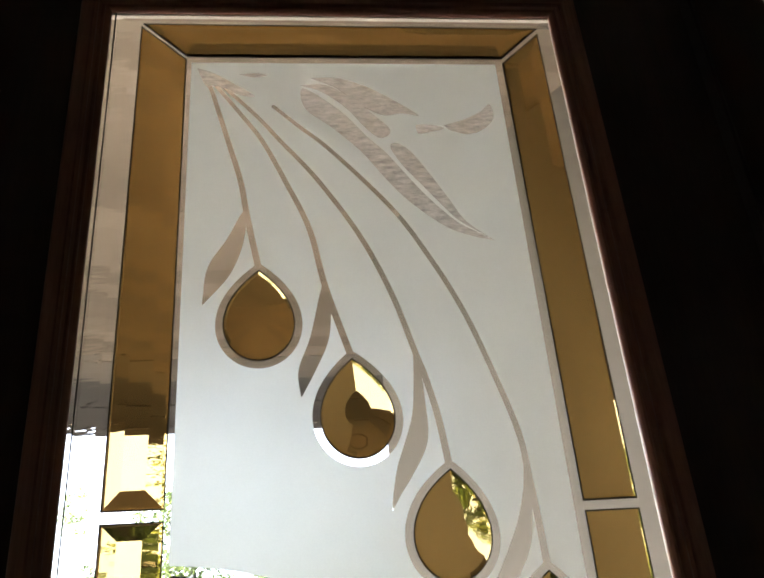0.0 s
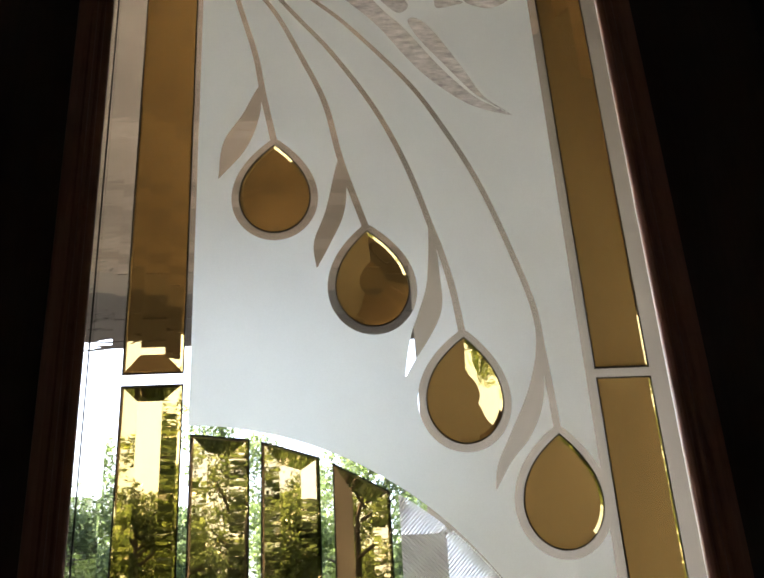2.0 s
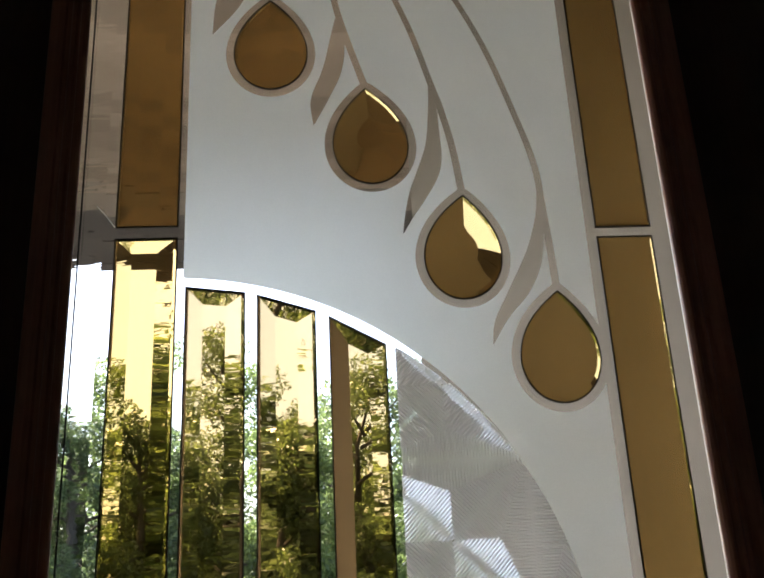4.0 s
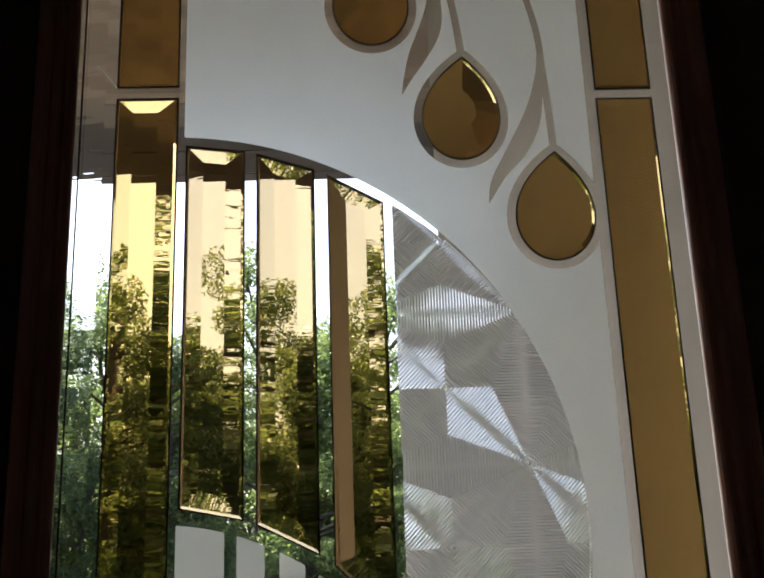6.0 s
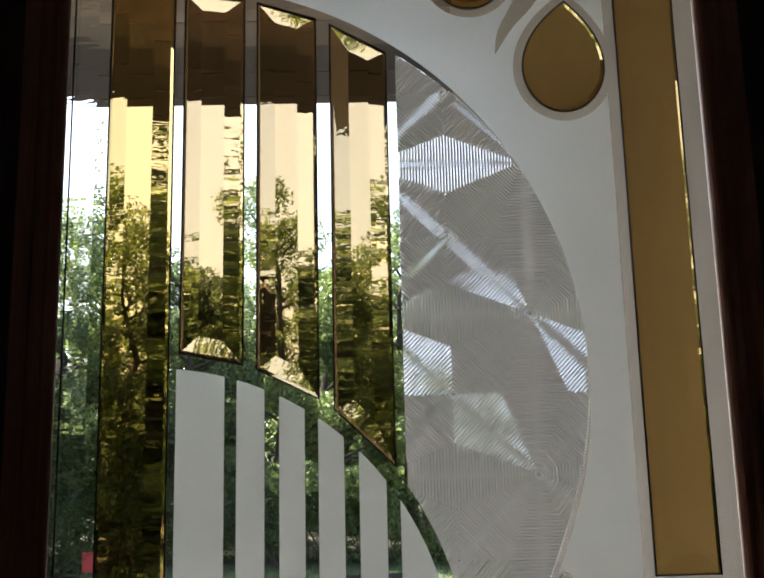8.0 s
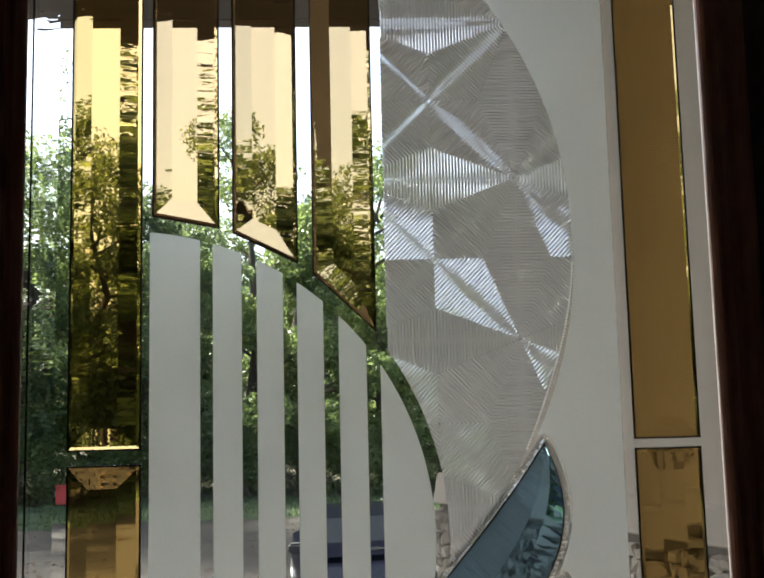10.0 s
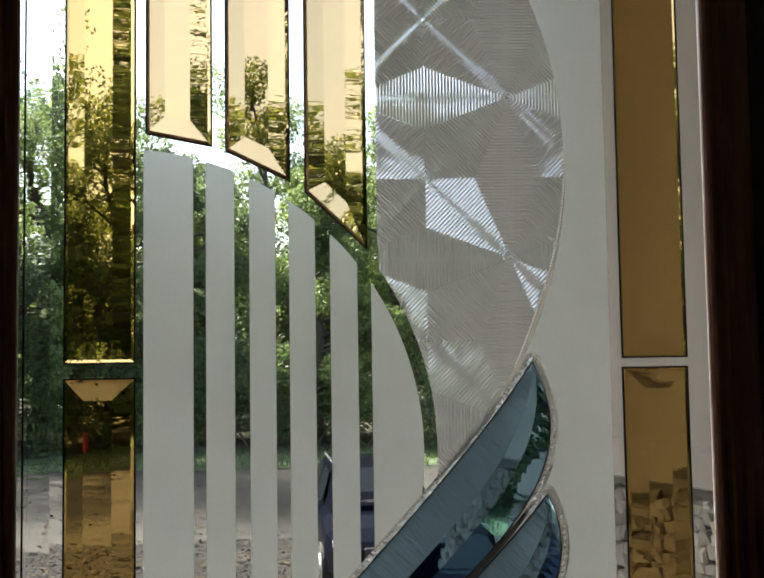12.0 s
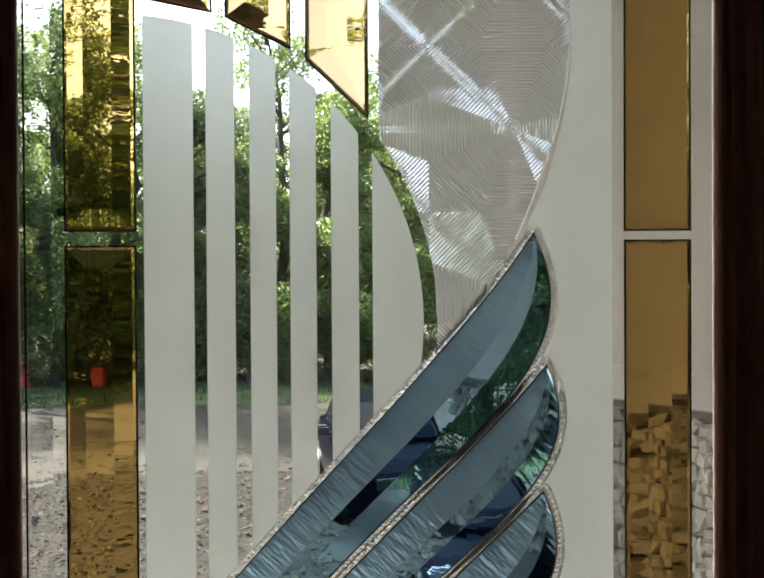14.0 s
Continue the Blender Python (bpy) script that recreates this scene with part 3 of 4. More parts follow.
def cut_border(outline):
    """A polished groove with scalloped cuts along the outside of a leaf."""
    chips = random.Random(len(outline))
    dense = []
    for p, q in zip(outline, np.roll(outline, -1, 0)):
        m = max(1, round(math.dist(p, q) / 0.0021))
        dense += [np.array(p) + (np.array(q) - np.array(p)) * i / m for i in range(m)]
    outline = np.array(dense)
    n = len(outline)
    bm = bmesh.new()
    rings = []
    for w, y, rough in ((0.0010, -0.0004, 0.0), (0.0012, -0.0012, 0.0), (0.0034, -0.0024, 0.0011), (0.0058, -0.0004, 0.0)):
        rings.append([bm.verts.new((x, y + rough * (1 if i % 2 else -1) * chips.uniform(0.3, 1.0), z)) for i, (x, z) in enumerate(outset(outline, w))])
    for r0, r1 in zip(rings, rings[1:] + rings[:1]):
        for i in range(n):
            j = (i + 1) % n
            bm.faces.new((r0[i], r0[j], r1[j], r1[i]))
    return part("cut_border", bm, M_CUT, None, "clear wavy cut border")


for k in range(3):
    in_panel(cut_border(LEAF_OUT[k]))

for pts in PETALS:
    o = smooth_line(pts + pts[:1], 6)[:-1]
    bm = bmesh.new()
    bm.faces.new([bm.verts.new((x, -0.0006, z)) for x, z in o])
    in_panel(part("petal", bm, M_HALF, None, "lightly frosted petal"))

# thin dark seam inside the margin, along the side and the head of the clear sheet
bm = bmesh.new()
box(bm, (-0.2836, -0.0014, 0.58), (-0.2822, -0.0005, 2.2075))
box(bm, (-0.2822, -0.0014, 2.2058), (0.2680, -0.0005, 2.2072))
in_panel(part("margin_seam", bm, M_SEAL, None, "thin dark seam"))
bm = bmesh.new()
for (ax, az), (bx, bz) in (((-0.2687, 1.5987), (-0.2600, 1.5890)), ((-0.2600, 1.5890), (-0.2515, 1.5771))):
    vs = [bm.verts.new(p) for p in ((ax - 0.0003, -0.0009, az), (ax + 0.0004, -0.0009, az + 0.0002), (bx + 0.0004, -0.0009, bz + 0.0002), (bx - 0.0003, -0.0009, bz))]
    lo = [bm.verts.new((p.co.x, -0.0005, p.co.z)) for p in vs]
    bm.faces.new(vs)
    bm.faces.new(lo[::-1])
    for i in range(4):
        bm.faces.new((vs[i], lo[i], lo[(i + 1) % 4], vs[(i + 1) % 4]))
in_panel(part("scratch", bm, M_ETCH, None, "thin white scratch in the glass"))

# star glass: kites and rhombs, each ribbed across its axis
PITCH, RIB, A_STAR, S_X, S_Z = 0.0026, 0.00090, 0.0400, 0.0680, 0.0661


def ribbed_facet(corners, axis, ray=None):
    """One facet, cut to the star field, with ribs across the axis."""
    c = np.array(corners, float)
    u = np.array(axis, float) / np.linalg.norm(axis)
    w = np.array((-u[1], u[0]))
    s0, s1 = (c @ u).min(), (c @ u).max()
    half = PITCH / 2
    k0, k1 = int(s0 / half), int(s1 / half) + 1
    cuts = sorted({min(max(k * half, s0 + 1e-5), s1 - 1e-5) for k in range(k0, k1 + 1)})
    t = np.linspace((c @ w).min(), (c @ w).max(), 260)
    rows = []
    for s in cuts:
        P = s * u + t[:, None] * w
        ok = np.maximum(poly_distance(P, c), star_region(P)) < 0
        if ok.sum() > 1:
            a, b = t[ok][0], t[ok][-1]
            top = round(s / half) % 2
            rows.append((s, a, b, top))
        elif rows:
            break
    if len(rows) < 3:
        return None
    bm = bmesh.new()
    grid = []
    for s, a, b, y in rows:
        mid = min(max(c[0] @ w if ray is None else ray @ w, a), b)
        span = 0.35 * (b - a)
        ts = [a, max(a, mid - min(0.0060, span)), max(a, mid - min(0.0026, span / 2)), mid, min(b, mid + min(0.0026, span / 2)), min(b, mid + min(0.0060, span)), b]
        hs = (1, 0.92, 0.50, 0.12, 0.50, 0.92, 1)
        row = [bm.verts.new((*(s * u + a * w)[:1], -0.0004, (s * u + a * w)[1]))]
        for tt, hh in zip(ts, hs):
            p = s * u + tt * w
            row.append(bm.verts.new((p[0], -0.0026 - RIB * (0.5 + (y - 0.5) * hh), p[1])))
        p = s * u + b * w
        row.append(bm.verts.new((p[0], -0.0004, p[1])))
        grid.append(row)
    for g, h in zip(grid, grid[1:]):
        for i in range(9):
            j = (i + 1) % 9
            bm.faces.new((g[i], g[j], h[j], h[i]))
    sides = [fc for k, fc in enumerate(bm.faces) if k % 9 in (0, 7)]
    sides += [bm.faces.new(grid[0]), bm.faces.new(grid[-1])]
    bmesh.ops.recalc_face_normals(bm, faces=bm.faces)
    # neighbouring facets are one pane: no walls between them
    bmesh.ops.delete(bm, geom=sides, context='FACES_ONLY')
    me = bpy.data.meshes.new("star_facet")
    bm.to_mesh(me)
    bm.free()
    me.materials.append(M_STAR)
    return new("star_facet", me)


L_X, L_Z0 = 0.0403, 1.4189
for n in range(-1, 6):
    cz = L_Z0 - n * 0.1323
    for sx in (-1, 1):
        for sz in (-1, 1):
            ob = ribbed_facet(((L_X, cz), (L_X + sx * A_STAR, cz), (L_X + sx * S_X, cz + sz * S_Z), (L_X, cz + sz * A_STAR)), (sx * S_X, sz * S_Z))
            if ob:
                in_panel(ob)
    mz = cz - 0.1323 / 2
    ob = ribbed_facet(((L_X - S_X, mz), (L_X, cz - 0.1323 + A_STAR), (L_X + S_X, mz), (L_X, cz - A_STAR)), (1, 0), np.array((L_X, mz)))
    if ob:
        in_panel(ob)
    ob = ribbed_facet(((L_X + A_STAR, cz), (L_X + S_X, cz - S_Z), (L_X + 2 * S_X - A_STAR, cz), (L_X + S_X, cz + S_Z)), (0, 1), np.array((L_X + S_X, cz)))
    if ob:
        in_panel(ob)
    rx = L_X + S_X
    for sz in (-1, 1):
        ob = ribbed_facet(((rx + S_X, mz + sz * S_Z), (rx + S_X - A_STAR, mz + sz * S_Z), (rx, mz), (rx + S_X, mz + sz * (S_Z - A_STAR))), (S_X, sz * S_Z))
        if ob:
            in_panel(ob)
    ob = ribbed_facet(((rx, mz), (rx + S_X, mz + S_Z - A_STAR), (rx + 2 * S_X, mz), (rx + S_X, mz - S_Z + A_STAR)), (1, 0))
    if ob:
        in_panel(ob)

# etched dots imitate the highlights on the rib ends along the star glass's outer arc
bm = bmesh.new()
a = -1.25
while a < 1.15:
    wide = R_IN
    for _ in range(4):
        bz = C_IN[1] + wide * math.sin(a)
        wide = R_IN + 0.022 * min(1, max(0, (1.06 - bz) / 0.16)) ** 1.6
    bx = C_IN[0] + (wide + 0.0012) * math.cos(a)
    if bx > 0.046 and bz > 0.90 and (bx < 0.10 or bz > 1.0) and star_region(np.array(((bx - 0.003, bz + 0.0015),)))[0] < 0:
        bmesh.ops.create_circle(bm, cap_ends=True, segments=8, radius=0.0012, matrix=pose(bx, -0.0005, bz, 90, 0, 0))
    a += 0.0026 / R_IN
tagged(in_panel(part("rib_end_dots", bm, M_ETCH, None, "white dots standing in for the bright rib ends", smooth=True)), kind="stuff")

# ---- door: dark moulded frame round the glass, stiles and rails ----
DOOR_X0, DOOR_X1, DOOR_Z1 = -0.462, 0.450, 2.44
O_X0, O_X1, O_Z0, O_Z1 = -0.2878, 0.2695, 0.575, 2.204     # clear opening of the glass
door = tagged(new("door_1"), "dark walnut front door with a tall decorative glass light", "door", kind="structure")
door.location = (0, 0, 0)


def moulding(profile, rect):
    """Sweeps a profile (outwards, y) round a rectangle with mitred corners."""
    x0, x1, z0, z1 = rect
    bm = bmesh.new()
    rings = []
    for o, y in profile:
        rings.append([bm.verts.new(p) for p in ((x0 - o, y, z0 - o), (x1 + o, y, z0 - o), (x1 + o, y, z1 + o), (x0 - o, y, z1 + o))])
    for r0, r1 in zip(rings, rings[1:] + rings[:1]):
        for i in range(4):
            j = (i + 1) % 4
            bm.faces.new((r0[i], r0[j], r1[j], r1[i]))
    return bm


PROFILE = ((0.0, 0.0), (0.0, -0.0035), (0.0015, -0.0060), (0.004, -0.0080), (0.0065, -0.0085), (0.0075, -0.0070), (0.009, -0.0072), (0.011, -0.0105), (0.0135, -0.0112), (0.015, -0.0100),
           (0.016, -0.0085), (0.020, -0.0088), (0.0215, -0.0118), (0.026, -0.0145), (0.031, -0.0155), (0.034, -0.0148), (0.035, -0.0125), (0.036, 0.0))
part("glass_frame", moulding(PROFILE, (O_X0, O_X1, O_Z0, O_Z1)), M_FRAME, door, "dark reddish brown moulded frame")
bm = bmesh.new()
x0, x1, z0, z1 = O_X0 - 0.004, O_X1 + 0.004, O_Z0, O_Z1 + 0.003
for lo, hi in (((x0 - 0.012, 0.0080, z0), (x0, 0.0150, z1)), ((x1, 0.0080, z0), (x1 + 0.012, 0.0150, z1)), ((x0, 0.0080, z1), (x1, 0.0150, z1 + 0.012))):
    box(bm, lo, hi)
part("spacer", bm, M_SPACER, door, "pale metal glazing spacer")
part("outside_frame", moulding(((0.0, 0.0082), (0.004, 0.014), (0.03, 0.018), (0.045, 0.016), (0.05, 0.0082)), (O_X0 - 0.013, O_X1 + 0.018, O_Z0 - 0.01, O_Z1 + 0.018)), M_FRAME, door)
for name, lo, hi in (("stile", (DOOR_X0, -0.012, 0.005), (O_X0 - 0.03, 0.034, DOOR_Z1)), ("stile", (O_X1 + 0.03, -0.012, 0.005), (DOOR_X1, 0.034, DOOR_Z1)),
                     ("rail", (O_X0 - 0.03, -0.012, O_Z1 + 0.03), (O_X1 + 0.03, 0.034, DOOR_Z1)), ("rail", (O_X0 - 0.03, -0.012, 0.005), (O_X1 + 0.03, 0.034, O_Z0 - 0.03))):
    box_part(name, lo, hi, M_DOOR, door, bevel=0.0015)

# ---- unseen room round the camera, kept small and pale to bounce light onto the door ----
def structure(name, lo, hi, material, label="", category=""):
    ob = box_part(name, lo, hi, material, None)
    return tagged(ob, label, category, kind="structure")


RX0, RX1, RY0, RZ1 = -1.05, 1.05, -1.75, 2.62
jamb = tagged(new("trim"), "dark wooden door jamb and casing", "door casing", kind="structure")
for lo, hi in (((DOOR_X0 - 0.11, -0.03, 0.0), (DOOR_X0 - 0.004, 0.14, 2.56)), ((DOOR_X1 + 0.004, -0.03, 0.0), (DOOR_X1 + 0.11, 0.14, 2.56)), ((DOOR_X0 - 0.004, -0.03, DOOR_Z1 + 0.004), (DOOR_X1 + 0.004, 0.14, 2.56))):
    box_part("casing", lo, hi, M_DOOR, jamb, bevel=0.004)
fw = tagged(new("wall_front"), "house wall round the front door", "wall", kind="structure")
for lo, hi in (((-3.2, 0.0, -0.05), (DOOR_X0 - 0.11, 0.13, 3.82)), ((DOOR_X1 + 0.11, 0.0, -0.05), (3.2, 0.13, 3.82)), ((DOOR_X0 - 0.11, 0.0, 2.56), (DOOR_X1 + 0.11, 0.13, 3.82))):
    box_part("wall_section", lo, hi, M_ROOM, fw)
structure("wall_left", (RX0 - 0.1, RY0, 0), (RX0, 0.0, RZ1), M_ROOM, "unseen pale room wall, added to bounce light", "wall")
structure("wall_right", (RX1, RY0, 0), (RX1 + 0.1, 0.0, RZ1), M_ROOM, "unseen pale room wall, added to bounce light", "wall")
structure("wall_back", (RX0, RY0 - 0.1, 0), (RX1, RY0, RZ1), M_ROOM, "unseen pale room wall, added to bounce light", "wall")
structure("floor", (RX0, RY0, -0.05), (RX1, 0.0, 0.0), M_FLOOR, "unseen pale wooden room floor, added to bounce light", "floor")
structure("ceiling", (RX0, RY0, RZ1), (RX1, 0.0, RZ1 + 0.1), M_ROOM, "unseen pale room ceiling, added to bounce light", "ceiling")

# ---- porch ----
# floor out of view, its concrete made pale to light the glass from below
structure("porch_floor", (-3.2, 0.14, -0.20), (2.2, 1.75, -0.03), M_CONC, "unseen porch floor of concrete, made pale to bounce light up to the glass", "porch floor")
structure("porch_base", (-3.1, 0.0, -2.5), (2.1, 1.65, -0.201), M_CONC, "concrete base under the porch", "porch base")
bm = bmesh.new()
box(bm, (-3.3, 0.13, 3.83), (2.4, 5.72, 3.99))
yy = 0.14
# boards nearest the house get a darker material, so the top bevel shows dark
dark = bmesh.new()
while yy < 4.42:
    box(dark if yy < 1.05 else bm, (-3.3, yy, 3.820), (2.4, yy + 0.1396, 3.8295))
    yy += 0.140
tagged(part("porch_ceiling", bm, M_PLANK), "pale brown board ceiling of the porch", "porch ceiling", kind="structure")
tagged(part("ceiling_trim", dark, M_BEAM), "porch ceiling boards along the house, darkened to show in the top bevel", "ceiling trim", kind="structure")
tagged(box_part("edge_board", (-3.3, yy, 3.812), (2.4, yy + 0.34, 3.8296), M_EDGE), "paler board along the porch beam", "ceiling trim", kind="structure")
yy += 0.341
beam = tagged(new("porch_beam"), "dark weathered beam along the porch roof edge", "beam", kind="structure")
y0 = yy
while y0 < 5.75:
    y1 = min(y0 + 0.42, 5.80)
    box_part("beam_board", (-3.3, y0, 3.816 - 0.022 * (y0 - yy)), (2.4, y1 - 0.0008, 3.8298 if y1 < 5.7 else 4.03), M_BEAM, beam)
    y0 = y1

WA, WB = Vector((0.37, 3.05)), Vector((1.75, 0.80))
wdir = (WB - WA).normalized()
wlen = (WB - WA).length
# local x runs along the wall, local y leads away from its seen face
out = Vector((-wdir.y, wdir.x))
if out.x < 0:
    out = -out
wmat = Matrix(((wdir.x, out.x, 0, WA.x), (wdir.y, out.y, 0, WA.y), (0, 0, 1, 0), (0, 0, 0, 1)))
angled = tagged(new("wall_porch"), "beige stucco porch wall over a stone base", "wall", kind="structure")
angled.matrix_world = wmat
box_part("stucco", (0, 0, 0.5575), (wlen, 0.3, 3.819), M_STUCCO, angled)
box_part("mortar_bed", (0, -0.02, -2.5), (wlen, 0.3, 0.5575), M_MORTAR, angled)
bm = bmesh.new()
sill = [[bm.verts.new((x, y, z)) for y, z in ((0.0, 0.558), (-0.030, 0.558), (-0.034, 0.564), (-0.030, 0.58), (-0.010, 0.665), (0.0, 0.68))] for x in (-0.03, wlen)]
for i in range(6):
    bm.faces.new((sill[0][i], sill[0][(i + 1) % 6], sill[1][(i + 1) % 6], sill[1][i]))
bm.faces.new(sill[0])
bm.faces.new(sill[1])
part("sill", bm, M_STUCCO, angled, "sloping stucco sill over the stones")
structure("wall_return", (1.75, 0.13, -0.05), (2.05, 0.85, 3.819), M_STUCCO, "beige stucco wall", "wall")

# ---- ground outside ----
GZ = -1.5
YARD = Matrix.Translation((0, 0.35, -0.19)) @ Matrix.Scale(1.4, 4)     # yard plan scaled and lowered to fit the camera's view, well below the porch
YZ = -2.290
structure("ground", (-600, 1.65, YZ - 1.0), (600, 1300, YZ), M_GRAVEL, "leaf-strewn gravel ground", "ground")
structure("wood_floor", (-590, 25.2, YZ - 0.2), (590, 1290, YZ + 0.06), M_SOIL, "dark soil under the trees", "soil")
rg = np.random.RandomState(31)


def strip(name, y0, y1, top, wobble, material, label, category):
    """A thin layer on the ground with uneven long edges."""
    xs = np.arange(-60, 60.01, 0.25)
    n = len(xs)
    a = y0 + wobble * (np.sin(xs * 0.9 + 1) * 0.5 + np.sin(xs * 2.7) * 0.3 + rg.uniform(-0.4, 0.4, n))
    b = y1 + wobble * (np.sin(xs * 1.1 + 2) * 0.5 + np.sin(xs * 3.1) * 0.3 + rg.uniform(-0.4, 0.4, n))
    rows = [np.c_[xs, a - 0.03, np.full(n, GZ - 0.02)], np.c_[xs, a + 0.12, np.full(n, GZ + top)], np.c_[xs, (a + b) / 2, GZ + top + 0.02 + 0 * xs],
            np.c_[xs, b - 0.12, np.full(n, GZ + top)], np.c_[xs, b + 0.03, np.full(n, GZ - 0.02)]]
    faces = [(r * n + i, r * n + i + 1, (r + 1) * n + i + 1, (r + 1) * n + i) for r in range(4) for i in range(n - 1)]
    ob = mesh_object(name, np.vstack(rows), faces, material)
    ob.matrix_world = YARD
    return tagged(ob, label, category, kind="structure")


strip("drive", 9.9, 15.9, 0.012, 0.16, M_ASPHALT, "worn grey driveway with ragged edges", "driveway")
strip("verge", 15.9, 18.3, 0.05, 0.12, M_GRASS, "grass verge under the trees", "grass")

# loose stones and dead leaves on the gravel
count = 22000
near_y = 2.0 + 8.3 * rg.uniform(0, 1, count) ** 0.8
pos = np.c_[rg.uniform(-1, 1, count) * (1.6 + 0.52 * near_y) - 0.8 - 0.08 * near_y, near_y, np.full(count, GZ)]
size = 0.016 + 0.034 * rg.uniform(0, 1, count) ** 3
shape = np.array(((1, 0, 0), (0, 1, 0), (-1, 0, 0), (0, -1, 0), (0, 0, 0.5), (0, 0, -0.4)))
spin = rg.uniform(0, 6.283, count)
v = shape[None] * rg.uniform(0.55, 1.25, (count, 6, 1)) * size[:, None, None]
v = np.stack([v[:, :, 0] * np.cos(spin)[:, None] - v[:, :, 1] * np.sin(spin)[:, None], v[:, :, 0] * np.sin(spin)[:, None] + v[:, :, 1] * np.cos(spin)[:, None], v[:, :, 2]], 2)
v += rg.uniform(-0.25, 0.25, v.shape) * size[:, None, None] + pos[:, None]
tri = np.array(((0, 1, 4), (1, 2, 4), (2, 3, 4), (3, 0, 4), (1, 0, 5), (2, 1, 5), (3, 2, 5), (0, 3, 5)))
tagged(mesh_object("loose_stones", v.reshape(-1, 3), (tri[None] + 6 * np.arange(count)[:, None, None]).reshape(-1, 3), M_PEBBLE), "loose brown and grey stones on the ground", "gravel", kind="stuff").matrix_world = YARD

count = 5000
ly = 2.0 + 14.5 * rg.uniform(0, 1, count) ** 0.9
lp = np.c_[rg.uniform(-1, 1, count) * (1.6 + 0.55 * ly) - 0.8 - 0.08 * ly, ly, np.full(count, GZ + 0.036)]
a = rg.uniform(0, 6.283, count)
d = np.c_[np.cos(a), np.sin(a), rg.uniform(-0.5, 0.5, count)]
e = np.c_[-np.sin(a), np.cos(a), rg.uniform(-0.3, 0.3, count)]
sz = rg.uniform(0.022, 0.045, (count, 1))
v = np.stack([lp - d * sz, lp + e * sz * 0.6, lp + d * sz, lp - e * sz * 0.6], 1)
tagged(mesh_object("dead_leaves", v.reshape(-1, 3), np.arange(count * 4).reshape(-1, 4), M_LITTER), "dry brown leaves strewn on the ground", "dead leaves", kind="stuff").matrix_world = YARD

count = 9000
gx, gy = rg.uniform(-17, 5, count), 15.85 + 2.7 * rg.uniform(0, 1, count)
a, h = rg.uniform(0, 6.283, count), rg.uniform(0.05, 0.17, count)
root = np.c_[gx, gy, np.full(count, GZ + 0.03)]
side = np.c_[np.cos(a), np.sin(a), 0 * a] * 0.012
tip = root + np.c_[rg.uniform(-0.07, 0.07, count), rg.uniform(-0.07, 0.07, count), h]
v = np.stack([root - side, root + side, tip], 1)
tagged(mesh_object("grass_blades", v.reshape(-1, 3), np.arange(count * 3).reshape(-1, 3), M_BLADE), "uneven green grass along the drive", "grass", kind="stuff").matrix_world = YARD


def leaf_cloud(blobs, count, size, seed):
    """Many small bent leaves in uneven clumps."""
    r = np.random.RandomState(seed)
    c = np.array([b[:3] for b in blobs])
    rad = np.array([b[3] for b in blobs])
    pick = r.choice(len(blobs), count, p=rad ** 2 / (rad ** 2).sum())
    d = r.normal(size=(count, 3))
    d /= np.linalg.norm(d, axis=1)[:, None]
    pos = c[pick] + d * (rad[pick] * r.uniform(0.45, 1.05, count) ** 0.6)[:, None] * (1, 1, 0.8)
    a = r.normal(size=(count, 3))
    a /= np.linalg.norm(a, axis=1)[:, None]
    b = np.cross(a, r.normal(size=(count, 3)))
    b /= np.linalg.norm(b, axis=1)[:, None]
    s = (size * r.uniform(0.6, 1.3, count))[:, None]
    v = np.stack([pos - a * s, pos + b * s * 0.42, pos + a * s, pos - b * s * 0.42], 1).reshape(-1, 3)
    return v, np.arange(count * 4).reshape(-1, 4)


def limb(bm, p0, p1, r0, r1, n=7):
    p0, p1 = Vector(p0), Vector(p1)
    axis = (p1 - p0)
    m = axis.to_track_quat("Z", "Y").to_matrix()
    a = [bm.verts.new(p0 + m @ Vector((r0 * math.cos(2 * math.pi * i / n), r0 * math.sin(2 * math.pi * i / n), 0))) for i in range(n)]
    b = [bm.verts.new(p1 + m @ Vector((r1 * math.cos(2 * math.pi * i / n), r1 * math.sin(2 * math.pi * i / n), 0))) for i in range(n)]
    for i in range(n):
        bm.faces.new((a[i], a[(i + 1) % n], b[(i + 1) % n], b[i]))


